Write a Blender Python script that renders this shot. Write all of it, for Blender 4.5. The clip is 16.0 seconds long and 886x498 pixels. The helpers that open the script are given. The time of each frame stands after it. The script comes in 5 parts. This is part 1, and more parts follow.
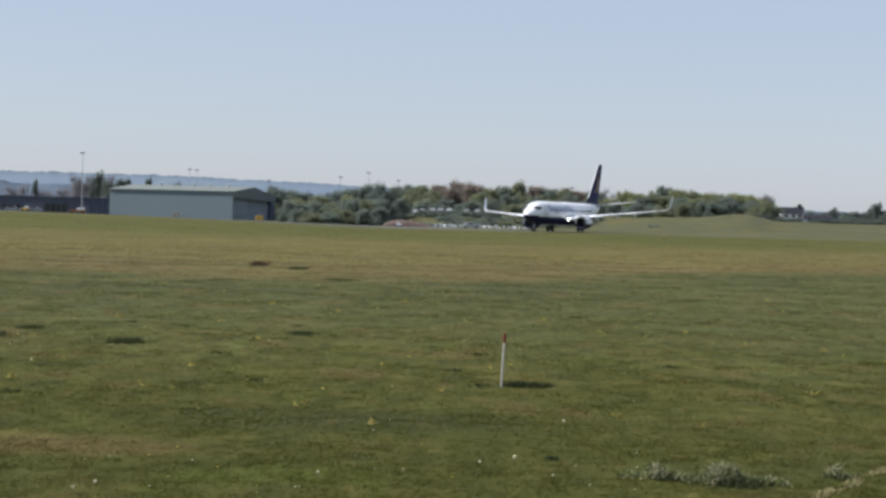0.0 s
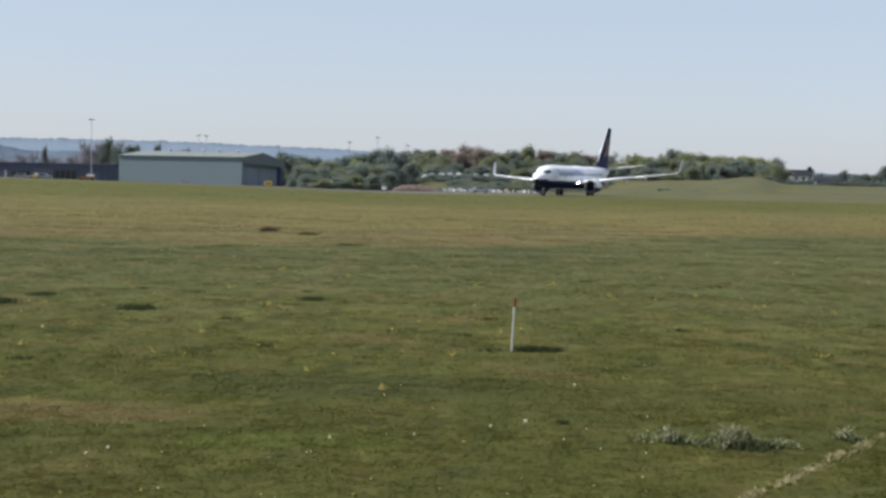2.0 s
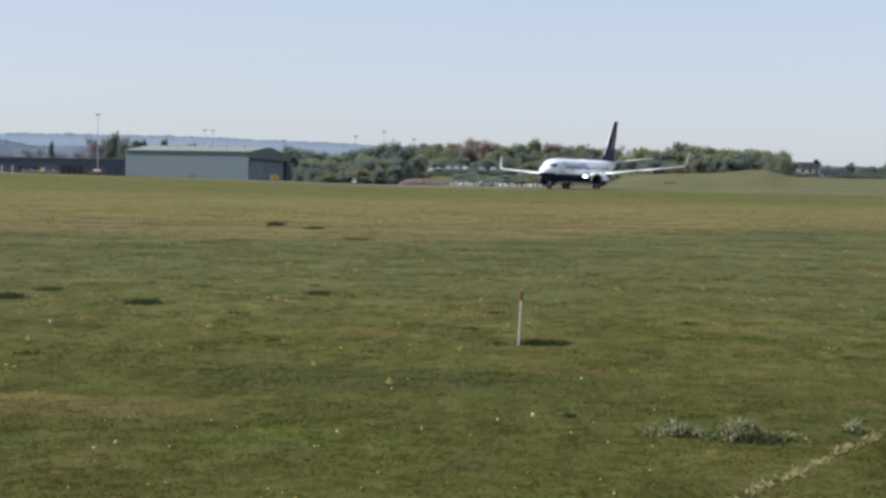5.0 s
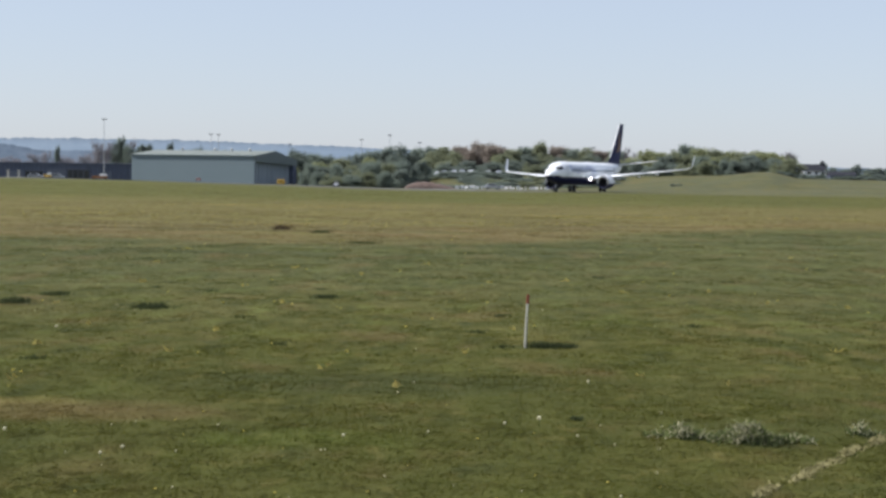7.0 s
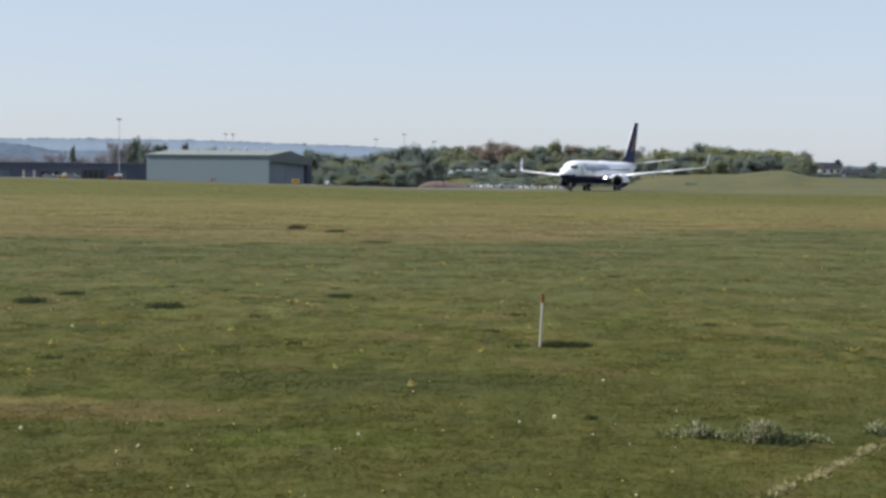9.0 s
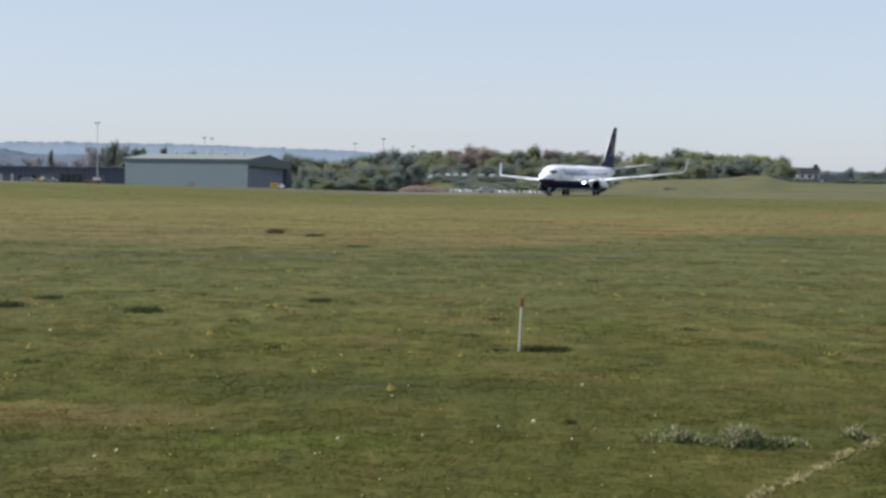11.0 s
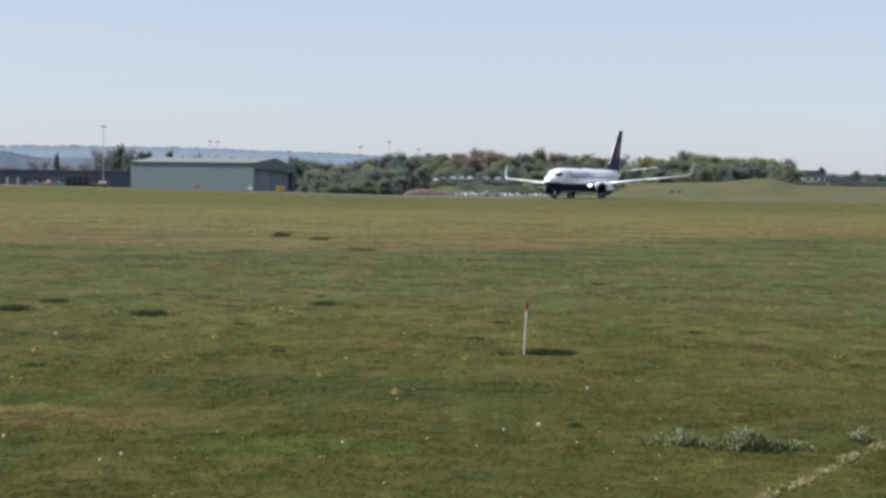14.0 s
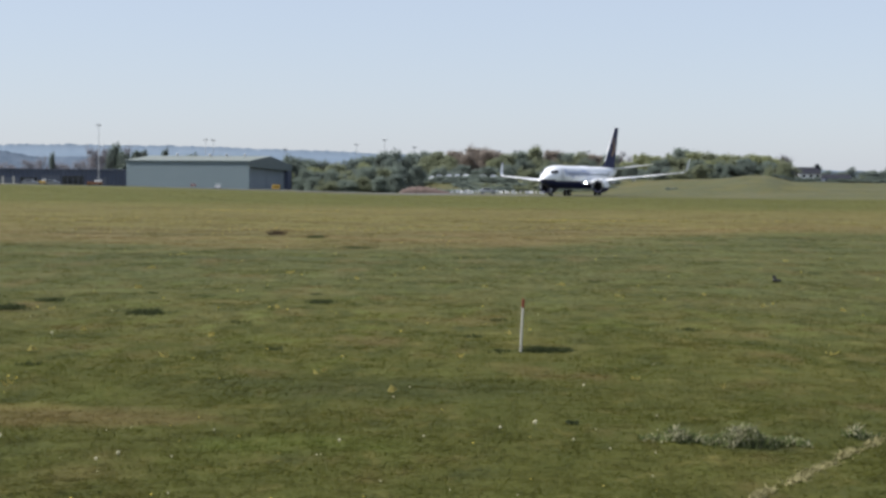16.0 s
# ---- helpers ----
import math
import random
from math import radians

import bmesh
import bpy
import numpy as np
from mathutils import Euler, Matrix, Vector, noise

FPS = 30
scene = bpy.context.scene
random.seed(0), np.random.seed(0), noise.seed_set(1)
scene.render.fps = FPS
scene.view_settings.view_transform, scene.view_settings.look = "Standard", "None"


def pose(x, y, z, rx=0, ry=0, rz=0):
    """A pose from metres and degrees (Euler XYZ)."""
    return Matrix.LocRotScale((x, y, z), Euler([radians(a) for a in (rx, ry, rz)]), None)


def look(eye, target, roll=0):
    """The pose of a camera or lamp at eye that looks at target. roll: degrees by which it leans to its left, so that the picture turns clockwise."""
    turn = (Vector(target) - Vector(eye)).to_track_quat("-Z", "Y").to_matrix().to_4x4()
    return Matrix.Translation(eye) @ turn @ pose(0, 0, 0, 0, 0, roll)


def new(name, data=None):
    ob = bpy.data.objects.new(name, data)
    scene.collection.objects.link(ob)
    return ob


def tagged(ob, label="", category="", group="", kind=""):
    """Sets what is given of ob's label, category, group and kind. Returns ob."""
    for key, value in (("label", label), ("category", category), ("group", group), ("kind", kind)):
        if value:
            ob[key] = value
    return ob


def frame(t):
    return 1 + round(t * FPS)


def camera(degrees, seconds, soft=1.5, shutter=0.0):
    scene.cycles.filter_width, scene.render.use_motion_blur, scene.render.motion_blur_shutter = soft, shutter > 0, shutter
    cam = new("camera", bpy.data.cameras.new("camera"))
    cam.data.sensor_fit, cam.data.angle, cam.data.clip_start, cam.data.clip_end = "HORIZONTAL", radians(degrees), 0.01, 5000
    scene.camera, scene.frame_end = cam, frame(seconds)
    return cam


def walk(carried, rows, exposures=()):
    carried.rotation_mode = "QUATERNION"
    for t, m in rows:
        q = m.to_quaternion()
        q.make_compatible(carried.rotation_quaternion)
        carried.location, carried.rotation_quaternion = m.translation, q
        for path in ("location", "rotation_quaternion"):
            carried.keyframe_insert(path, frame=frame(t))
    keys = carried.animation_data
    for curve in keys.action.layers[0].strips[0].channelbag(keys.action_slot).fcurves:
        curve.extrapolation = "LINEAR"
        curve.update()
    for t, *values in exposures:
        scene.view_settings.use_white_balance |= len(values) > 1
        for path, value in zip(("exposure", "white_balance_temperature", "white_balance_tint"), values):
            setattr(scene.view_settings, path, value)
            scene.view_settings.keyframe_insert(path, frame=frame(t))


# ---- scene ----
# ------------------------------------------------------------------ camera
EYE = 1.8
cam = camera(30.0, 16.0, soft=3.0)

# seconds, yaw to the right, pitch, lean, sway sideways and upwards
SWAY = [
    (0.0, 0.7438, -1.0896, 1.525, 0.001, -0.004),
    (0.5, 0.5895, -1.1388, 1.467, 0.000, -0.002),
    (1.0, 0.4149, -1.6046, 1.367, -0.001, -0.001),
    (1.5, 0.3432, -2.1958, 1.307, -0.005, -0.001),
    (2.0, 0.4408, -2.3236, 1.195, -0.002, -0.001),
    (2.5, 0.4062, -2.4444, 1.177, -0.001, -0.001),
    (3.0, 0.1834, -2.5441, 1.119, -0.004, 0.002),
    (3.5, 0.1774, -2.4982, 1.115, -0.002, -0.002),
    (4.0, 0.2349, -2.5626, 1.144, -0.002, -0.001),
    (6.5, 0.1025, -2.4567, 0.768, -0.002, 0.000),
    (7.0, -0.0000, -2.4326, 0.800, 0.000, 0.000),
    (7.5, -0.2385, -2.4506, 0.761, -0.001, -0.003),
    (8.0, -0.4191, -2.4418, 0.700, 0.002, -0.000),
    (8.5, -0.4297, -2.4469, 0.685, 0.000, 0.001),
    (9.0, -0.5075, -2.4668, 0.670, -0.001, -0.001),
    (9.5, 0.0595, -2.3714, 0.750, 0.001, -0.001),
    (12.0, 0.2289, -2.2699, 0.766, -0.006, -0.003),
    (12.5, -0.0037, -2.2329, 0.786, -0.006, -0.004),
    (13.0, 0.0516, -2.2170, 0.786, -0.004, -0.001),
    (13.5, 0.0122, -2.1931, 0.767, -0.001, 0.001),
    (14.0, 0.0212, -2.1982, 0.717, 0.002, 0.000),
    (14.5, -0.0141, -2.1836, 0.630, -0.001, -0.001),
    (15.0, 0.0447, -2.2480, 0.586, 0.001, -0.002),
    (15.5, -0.1199, -2.2890, 0.544, 0.001, -0.003),
    (16.0, 0.1604, -2.2749, 0.552, 0.002, 0.000)
]


def aim(yaw, pitch, lean, dx, dz):
    eye = Vector((dx, 0.0, EYE + dz))
    y, p = radians(yaw), radians(pitch)
    way = Vector((math.sin(y) * math.cos(p), math.cos(y) * math.cos(p), math.sin(p)))
    return look(eye, eye + way * 100, lean)


walk(cam, [(r[0], aim(*r[1:])) for r in SWAY], exposures=[(0.0, 0.77, 6100, 12), (0.5, 0.85, 6100, 12), (1.0, 0.83, 6100, 12), (2.0, 0.86, 6100, 12), (3.0, 0.90, 6100, 12), (6.5, 0.93, 6100, 12), (16.0, 0.93, 6100, 12)])

# ------------------------------------------------------------------ light
SUN_ELEVATION, SUN_LEFT = 47.0, 93.0     # degrees up; degrees to the left of straight ahead
world = bpy.data.worlds.new("sky")
scene.world = world
world.use_nodes = True
wt = world.node_tree
sky = wt.nodes.new("ShaderNodeTexSky")
sky.sky_type, sky.sun_disc = "NISHITA", False
sky.sun_elevation, sky.sun_rotation = radians(SUN_ELEVATION), radians(-SUN_LEFT)
sky.altitude, sky.air_density, sky.dust_density, sky.ozone_density = 60, 1.0, 0.7, 2.0
# thin even haze over the whole sky
haze = wt.nodes.new("ShaderNodeMix")
haze.data_type = "RGBA"
haze.inputs[0].default_value = 0.60
haze.inputs[7].default_value = (5.05, 5.32, 5.92, 1)
wt.links.new(sky.outputs[0], haze.inputs[6])
wt.links.new(haze.outputs[2], wt.nodes["Background"].inputs[0])
wt.nodes["Background"].inputs[1].default_value = 0.068

sun_data = bpy.data.lights.new("sun", "SUN")
sun_data.energy, sun_data.angle, sun_data.color = 3.3, radians(0.53), (1.0, 0.95, 0.86)
sun = new("sun", sun_data)
e, a = radians(SUN_ELEVATION), radians(SUN_LEFT)
to_sun = Vector((-math.sin(a) * math.cos(e), math.cos(a) * math.cos(e), math.sin(e)))
sun.matrix_world = look(to_sun * 200, (0, 0, 0))

# ------------------------------------------------------------------ materials


def surface(name, dark, light, scale=1.0, rough=0.7, metal=0.0, bump=0.0, fine=8.0, vary=0.15, island=False, stretch=(1, 1, 1), lift=0.0):
    """Two colours mixed by coarse and fine noise at real size, with a random shift per object or per island."""
    m = bpy.data.materials.new(name)
    m.use_nodes = True
    t = m.node_tree
    b = t.nodes["Principled BSDF"]
    geo = t.nodes.new("ShaderNodeNewGeometry")
    coord = t.nodes.new("ShaderNodeTexCoord")
    mp = t.nodes.new("ShaderNodeMapping")
    mp.inputs["Scale"].default_value = stretch
    t.links.new(coord.outputs["Object"], mp.inputs[0])
    n1, n2 = t.nodes.new("ShaderNodeTexNoise"), t.nodes.new("ShaderNodeTexNoise")
    n1.inputs["Scale"].default_value, n1.inputs["Detail"].default_value = scale, 4
    n2.inputs["Scale"].default_value, n2.inputs["Detail"].default_value = scale * fine, 3
    t.links.new(mp.outputs[0], n1.inputs[0])
    t.links.new(mp.outputs[0], n2.inputs[0])
    add = t.nodes.new("ShaderNodeMath")
    add.operation = "ADD"
    t.links.new(n1.outputs[0], add.inputs[0])
    t.links.new(n2.outputs[0], add.inputs[1])
    rnd = t.nodes.new("ShaderNodeMath")
    rnd.operation = "MULTIPLY_ADD"
    if island:
        t.links.new(geo.outputs["Random Per Island"], rnd.inputs[0])
    else:
        info = t.nodes.new("ShaderNodeObjectInfo")
        t.links.new(info.outputs["Random"], rnd.inputs[0])
    rnd.inputs[1].default_value = vary * 4
    t.links.new(add.outputs[0], rnd.inputs[2])
    ramp = t.nodes.new("ShaderNodeMapRange")
    ramp.inputs[1].default_value, ramp.inputs[2].default_value = 0.65, 1.35 + vary * 4
    t.links.new(rnd.outputs[0], ramp.inputs[0])
    mix = t.nodes.new("ShaderNodeMix")
    mix.data_type = "RGBA"
    mix.inputs[6].default_value, mix.inputs[7].default_value = (*dark, 1), (*light, 1)
    t.links.new(ramp.outputs[0], mix.inputs[0])
    t.links.new(mix.outputs[2], b.inputs["Base Color"])
    b.inputs["Roughness"].default_value, b.inputs["Metallic"].default_value = rough, metal
    b.inputs["Specular IOR Level"].default_value = 0.5 if rough < 0.6 else 0.15
    if lift:
        see_through(t, b, mix.outputs[2])
        # small leaves let light through and curl, so their shading leans towards the sky
        upn = t.nodes.new("ShaderNodeVectorMath")
        upn.operation = "ADD"
        upn.inputs[1].default_value = (0, 0, lift)
        t.links.new(geo.outputs["Normal"], upn.inputs[0])
        nrm = t.nodes.new("ShaderNodeVectorMath")
        nrm.operation = "NORMALIZE"
        t.links.new(upn.outputs[0], nrm.inputs[0])
        t.links.new(nrm.outputs[0], b.inputs["Normal"])
    if bump:
        bp = t.nodes.new("ShaderNodeBump")
        bp.inputs["Strength"].default_value, bp.inputs["Distance"].default_value = 0.6, bump
        t.links.new(n2.outputs[0], bp.inputs["Height"])
        t.links.new(bp.outputs[0], b.inputs["Normal"])
    return m


def glow(name, colour, power):
    m = bpy.data.materials.new(name)
    m.use_nodes = True
    b = m.node_tree.nodes["Principled BSDF"]
    b.inputs["Base Color"].default_value = (*colour, 1)
    b.inputs["Emission Color"].default_value, b.inputs["Emission Strength"].default_value = (*colour, 1), power
    return m


def see_through(t, b, colour):
    """Leaves pass half of the light on to their other side."""
    tr = t.nodes.new("ShaderNodeBsdfTranslucent")
    t.links.new(colour, tr.inputs[0])
    both = t.nodes.new("ShaderNodeMixShader")
    both.inputs[0].default_value = 0.55
    t.links.new(b.outputs[0], both.inputs[1])
    t.links.new(tr.outputs[0], both.inputs[2])
    out = [n for n in t.nodes if n.type == "OUTPUT_MATERIAL"][0]
    t.links.new(both.outputs[0], out.inputs[0])


def smooth_node(t, value, low, high):
    r = t.nodes.new("ShaderNodeMapRange")
    r.interpolation_type = "SMOOTHSTEP"
    r.inputs[1].default_value, r.inputs[2].default_value = low, high
    t.links.new(value, r.inputs[0])
    return r.outputs[0]


def meadow(name, blades):
    """Rough airfield grass: green turf, a broad dry strip across it, straw streaks and dark damp spots."""
    m = bpy.data.materials.new(name)
    m.use_nodes = True
    t = m.node_tree
    b = t.nodes["Principled BSDF"]
    geo = t.nodes.new("ShaderNodeNewGeometry")
    sep = t.nodes.new("ShaderNodeSeparateXYZ")
    t.links.new(geo.outputs["Position"], sep.inputs[0])

    def nz(scale, sx=1.0, detail=4, rough=0.55, sy=1.0):
        mp = t.nodes.new("ShaderNodeMapping")
        mp.inputs["Scale"].default_value = (sx, sy, 1)
        t.links.new(geo.outputs["Position"], mp.inputs[0])
        n = t.nodes.new("ShaderNodeTexNoise")
        n.inputs["Scale"].default_value, n.inputs["Detail"].default_value, n.inputs["Roughness"].default_value = scale, detail, rough
        t.links.new(mp.outputs[0], n.inputs[0])
        return n.outputs[0]

    def math2(op, x, y, z=None):
        n = t.nodes.new("ShaderNodeMath")
        n.operation = op
        for i, v in enumerate((x, y, z)):
            if v is None:
                continue
            if isinstance(v, (int, float)):
                n.inputs[i].default_value = v
            else:
                t.links.new(v, n.inputs[i])
        return n.outputs[0]

    def mix(f, c1, c2):
        n = t.nodes.new("ShaderNodeMix")
        n.data_type = "RGBA"
        t.links.new(f, n.inputs[0])
        for i, c in ((6, c1), (7, c2)):
            if isinstance(c, tuple):
                n.inputs[i].default_value = (*c, 1)
            else:
                t.links.new(c, n.inputs[i])
        return n.outputs[2]

    def blob(x, y, rx, ry):
        """A soft ragged patch round a place."""
        dx, dy = math2("MULTIPLY_ADD", sep.outputs[0], 1.0 / rx, -x / rx), math2("MULTIPLY_ADD", sep.outputs[1], 1.0 / ry, -y / ry)
        r = math2("ADD", math2("MULTIPLY", dx, dx), math2("MULTIPLY", dy, dy))
        r = math2("MULTIPLY_ADD", rag, 1.6, r)
        return math2("SUBTRACT", 1.0, smooth_node(t, r, 0.7, 1.9))

    rag, mid, big, far_n = nz(2.4, 1, 3), nz(3.0, 1.0, 3, 0.55, 0.4), nz(0.75, 1.0, 4, 0.55, 0.4), nz(0.035, 0.45)
    # turf: deep green to olive, in hand-wide and stride-wide patches
    base = mix(smooth_node(t, mid, 0.32, 0.68), GREEN_DEEP, GREEN_OLIVE)
    base = mix(math2("MULTIPLY", smooth_node(t, big, 0.44, 0.68), 0.75), base, GREEN_DRY)
    base = mix(math2("MULTIPLY", smooth_node(t, nz(1.5, 1.0, 3, 0.55, 0.4), 0.48, 0.72), 0.5), base, GREEN_FRESH)
    # greener growth close by, with the shade seen between blades put into its colour
    wander = math2("MULTIPLY_ADD", big, 7.0, sep.outputs[1])
    shaded_green = math2("SUBTRACT", 1.0, smooth_node(t, wander, 17.0, 27.0))
    shaded_green = math2("MULTIPLY", shaded_green, smooth_node(t, wander, 11.6, 13.4))
    base = mix(math2("MULTIPLY", shaded_green, 0.66), base, GREEN_DEEP)
    # cooler, greyer sward in the middle of the field
    cool = smooth_node(t, math2("MULTIPLY_ADD", nz(0.25, 1.0, 4, 0.55, 0.5), 16.0, sep.outputs[1]), 23.0, 40.0)
    cool = math2("MULTIPLY", cool, math2("SUBTRACT", 1.0, smooth_node(t, sep.outputs[1], 50.0, 80.0)))
    base = mix(math2("MULTIPLY", cool, 0.40), base, GREEN_COOL)
    # olive sward with darker and drier stretches before the taxiway
    back = smooth_node(t, sep.outputs[1], 100.0, 150.0)
    base = mix(math2("MULTIPLY", back, 0.6), base, mix(smooth_node(t, nz(0.10, 0.5, 4, 0.6), 0.38, 0.62), GREEN_DEEP, GREEN_OLIVE))
    # the dry strip, with a ragged near edge that bends away to the side
    edge = math2("MULTIPLY_ADD", far_n, 20.0, sep.outputs[1])
    edge = math2("MULTIPLY_ADD", nz(0.16, 0.5), 10.0, edge)
    near = math2("MULTIPLY_ADD", smooth_node(t, sep.outputs[0], -3.0, 16.0), -17.0, edge)
    near = math2("MULTIPLY_ADD", nz(0.9, 0.5, 3), 5.0, near)
    strip = math2("MULTIPLY", smooth_node(t, near, 61.0, 68.0), math2("SUBTRACT", 1.0, smooth_node(t, edge, 118.0, 158.0)))
    dry = mix(smooth_node(t, nz(0.22, 0.6), 0.30, 0.58), STRAW, RUSSET)
    base = mix(math2("MULTIPLY", strip, 0.38), base, dry)
    # a russet hem along the near edge of the strip, darker sward before it
    hem = math2("MULTIPLY", smooth_node(t, near, 62.0, 66.0), math2("SUBTRACT", 1.0, smooth_node(t, near, 70.0, 84.0)))
    base = mix(math2("MULTIPLY", math2("MULTIPLY", hem, smooth_node(t, nz(0.3, 0.8, 4), 0.42, 0.6)), 0.55), base, RUSSET)
    fore = math2("MULTIPLY", smooth_node(t, near, 44.0, 58.0), math2("SUBTRACT", 1.0, smooth_node(t, near, 61.0, 66.0)))
    base = mix(math2("MULTIPLY", math2("MULTIPLY", fore, smooth_node(t, nz(0.35, 0.6, 4), 0.40, 0.62)), 0.45), base, GREEN_DARK)
    # beyond the taxiway edge: pale mown turf
    base = mix(math2("MULTIPLY", smooth_node(t, edge, 250.0, 330.0), 0.72), base, GREEN_PALE)
    base = mix(math2("MULTIPLY", math2("MULTIPLY", smooth_node(t, edge, 250.0, 330.0), smooth_node(t, nz(0.06, 0.7, 4), 0.42, 0.64)), 0.6), base, GREEN_HILL)
    beyond = smooth_node(t, edge, 250.0, 330.0)
    base = mix(math2("MULTIPLY", math2("MULTIPLY", beyond, smooth_node(t, nz(0.28, 0.6, 5, 0.65, 0.25), 0.46, 0.62)), 0.45), base, GREEN_DRY)
    base = mix(math2("MULTIPLY", math2("MULTIPLY", beyond, smooth_node(t, nz(0.40, 0.6, 5, 0.65, 0.22), 0.52, 0.66)), 0.40), base, GREEN_DARK)
    # straw flecks, worn brown places, damp dark places
    base = mix(math2("MULTIPLY", smooth_node(t, nz(3.8, 0.8, 4, 0.6, 0.45), 0.55, 0.80), 0.42), base, STRAW)
    base = mix(math2("MULTIPLY", smooth_node(t, nz(0.9, 0.8, 4, 0.6, 0.4), 0.52, 0.76), 0.60), base, RUSSET)
    base = mix(math2("MULTIPLY", smooth_node(t, nz(1.9, 0.8, 4, 0.6, 0.4), 0.54, 0.76), 0.60), base, GREEN_DARK)
    base = mix(math2("MULTIPLY", smooth_node(t, nz(0.12, 0.5, 4, 0.6), 0.55, 0.7), 0.30), base, GREEN_DARK)
    base = mix(math2("MULTIPLY", blob(-2.9, 12.5, 1.6, 0.7), 0.52), base, RUSSET)
    base = mix(math2("MULTIPLY", blob(-3.7, 13.0, 1.2, 0.30), 0.30), base, STRAW)
    base = mix(math2("MULTIPLY", blob(-0.6, 14.4, 2.2, 1.0), 0.45), base, GREEN_DARK)
    base = mix(math2("MULTIPLY", blob(-2.6, 11.4, 2.4, 0.7), 0.62), base, GREEN_DEEP)
    base = mix(math2("MULTIPLY", blob(-2.2, 10.1, 1.6, 0.7), 0.50), base, GREEN_DEEP)
    base = mix(math2("MULTIPLY", blob(-1.0, 11.3, 0.8, 0.5), 0.35), base, GREEN_FRESH)
    # the stake's cast shadow, painted darker into the turf
    base = mix(math2("MULTIPLY", blob(1.1, 17.72, 0.42, 0.3), 0.6), base, GREEN_DARK)
    # shade under the cuttings heap, darkened into the turf colour
    base = mix(math2("MULTIPLY", blob(2.25, 11.35, 0.4, 0.25), 0.6), base, GREEN_DARK)
    if blades:
        base = mix(math2("MULTIPLY", smooth_node(t, geo.outputs["Random Per Island"], 0.8, 1.0), 0.25), base, STRAW)
        base = mix(math2("MULTIPLY", math2("SUBTRACT", 1.0, smooth_node(t, geo.outputs["Random Per Island"], 0.0, 0.4)), 0.15), base, GREEN_DEEP)
        see_through(t, b, base)
    t.links.new(base, b.inputs["Base Color"])
    b.inputs["Roughness"].default_value, b.inputs["Specular IOR Level"].default_value = 0.85, 0.12
    if blades:
        # thin leaves pass light on, so they shade as the turf does rather than as tilted cards
        upn = t.nodes.new("ShaderNodeVectorMath")
        upn.operation = "ADD"
        upn.inputs[1].default_value = (0, 0, 2.4)
        t.links.new(geo.outputs["Normal"], upn.inputs[0])
        nrm = t.nodes.new("ShaderNodeVectorMath")
        nrm.operation = "NORMALIZE"
        t.links.new(upn.outputs[0], nrm.inputs[0])
        t.links.new(nrm.outputs[0], b.inputs["Normal"])
    if not blades:
        bp = t.nodes.new("ShaderNodeBump")
        bp.inputs["Strength"].default_value, bp.inputs["Distance"].default_value = 0.5, 0.03
        t.links.new(nz(5.0, 1, 6, 0.7), bp.inputs["Height"])
        t.links.new(bp.outputs[0], b.inputs["Normal"])
    return m


GREEN_DEEP, GREEN_OLIVE, GREEN_DRY = (0.055, 0.060, 0.009), (0.090, 0.088, 0.018), (0.113, 0.097, 0.026)
GREEN_PALE, GREEN_DARK, STRAW, RUSSET = (0.070, 0.077, 0.044), (0.034, 0.042, 0.014), (0.225, 0.180, 0.060), (0.140, 0.096, 0.040)
GREEN_FRESH, GREEN_COOL, GREEN_HILL = (0.082, 0.112, 0.015), (0.072, 0.082, 0.036), (0.112, 0.104, 0.055)
TURF, BLADES = meadow("meadow_turf", False), meadow("grass_blades", True)
ASPHALT = surface("asphalt", (0.10, 0.10, 0.10), (0.17, 0.165, 0.155), 0.3, 0.9, bump=0.01)
WHITE = surface("aircraft_white", (0.74, 0.76, 0.78), (0.82, 0.83, 0.84), 0.4, 0.3, vary=0.02)
NAVY = surface("aircraft_navy", (0.012, 0.015, 0.055), (0.022, 0.026, 0.085), 0.5, 0.6, vary=0.02)
BLUE = surface("title_blue", (0.372, 0.435, 0.610), (0.537, 0.590, 0.731), 0.9, 0.35, vary=0.05)
GOLD = surface("emblem_gold", (0.272, 0.145, 0.085), (0.368, 0.204, 0.114), 0.8, 0.4, vary=0.05)
WING_GREY = surface("wing_grey", (0.625, 0.650, 0.675), (0.750, 0.762, 0.775), 0.5, 0.4, vary=0.03)
BARE = surface("bare_aluminium", (0.80, 0.81, 0.82), (0.88, 0.88, 0.88), 0.6, 0.4, metal=0.15, vary=0.03)
FAN = surface("fan_dark", (0.012, 0.012, 0.014), (0.03, 0.03, 0.032), 3, 0.5)
RUBBER = surface("tyre_rubber", (0.012, 0.012, 0.012), (0.028, 0.027, 0.026), 4, 0.9)
STEEL = surface("galvanised_steel", (0.36, 0.37, 0.38), (0.48, 0.49, 0.50), 2, 0.5, metal=0.5)
GLASS = surface("dark_window", (0.012, 0.015, 0.02), (0.03, 0.035, 0.04), 0.5, 0.12)
LAMP = glow("landing_light", (1.0, 1.0, 0.94), 12.0)
CLAD = surface("grey_green_cladding", (0.155, 0.198, 0.218), (0.182, 0.225, 0.244), 0.12, 0.6, bump=0.01, fine=14)
CLAD_DARK = surface("slate_cladding", (0.29, 0.335, 0.37), (0.335, 0.38, 0.41), 0.15, 0.6, fine=12)
GABLE = surface("dark_green_gable", (0.125, 0.150, 0.150), (0.155, 0.180, 0.176), 0.3, 0.6)
ROOF = surface("pale_roof_sheet", (0.150, 0.168, 0.145), (0.195, 0.212, 0.182), 0.2, 0.55, fine=10)
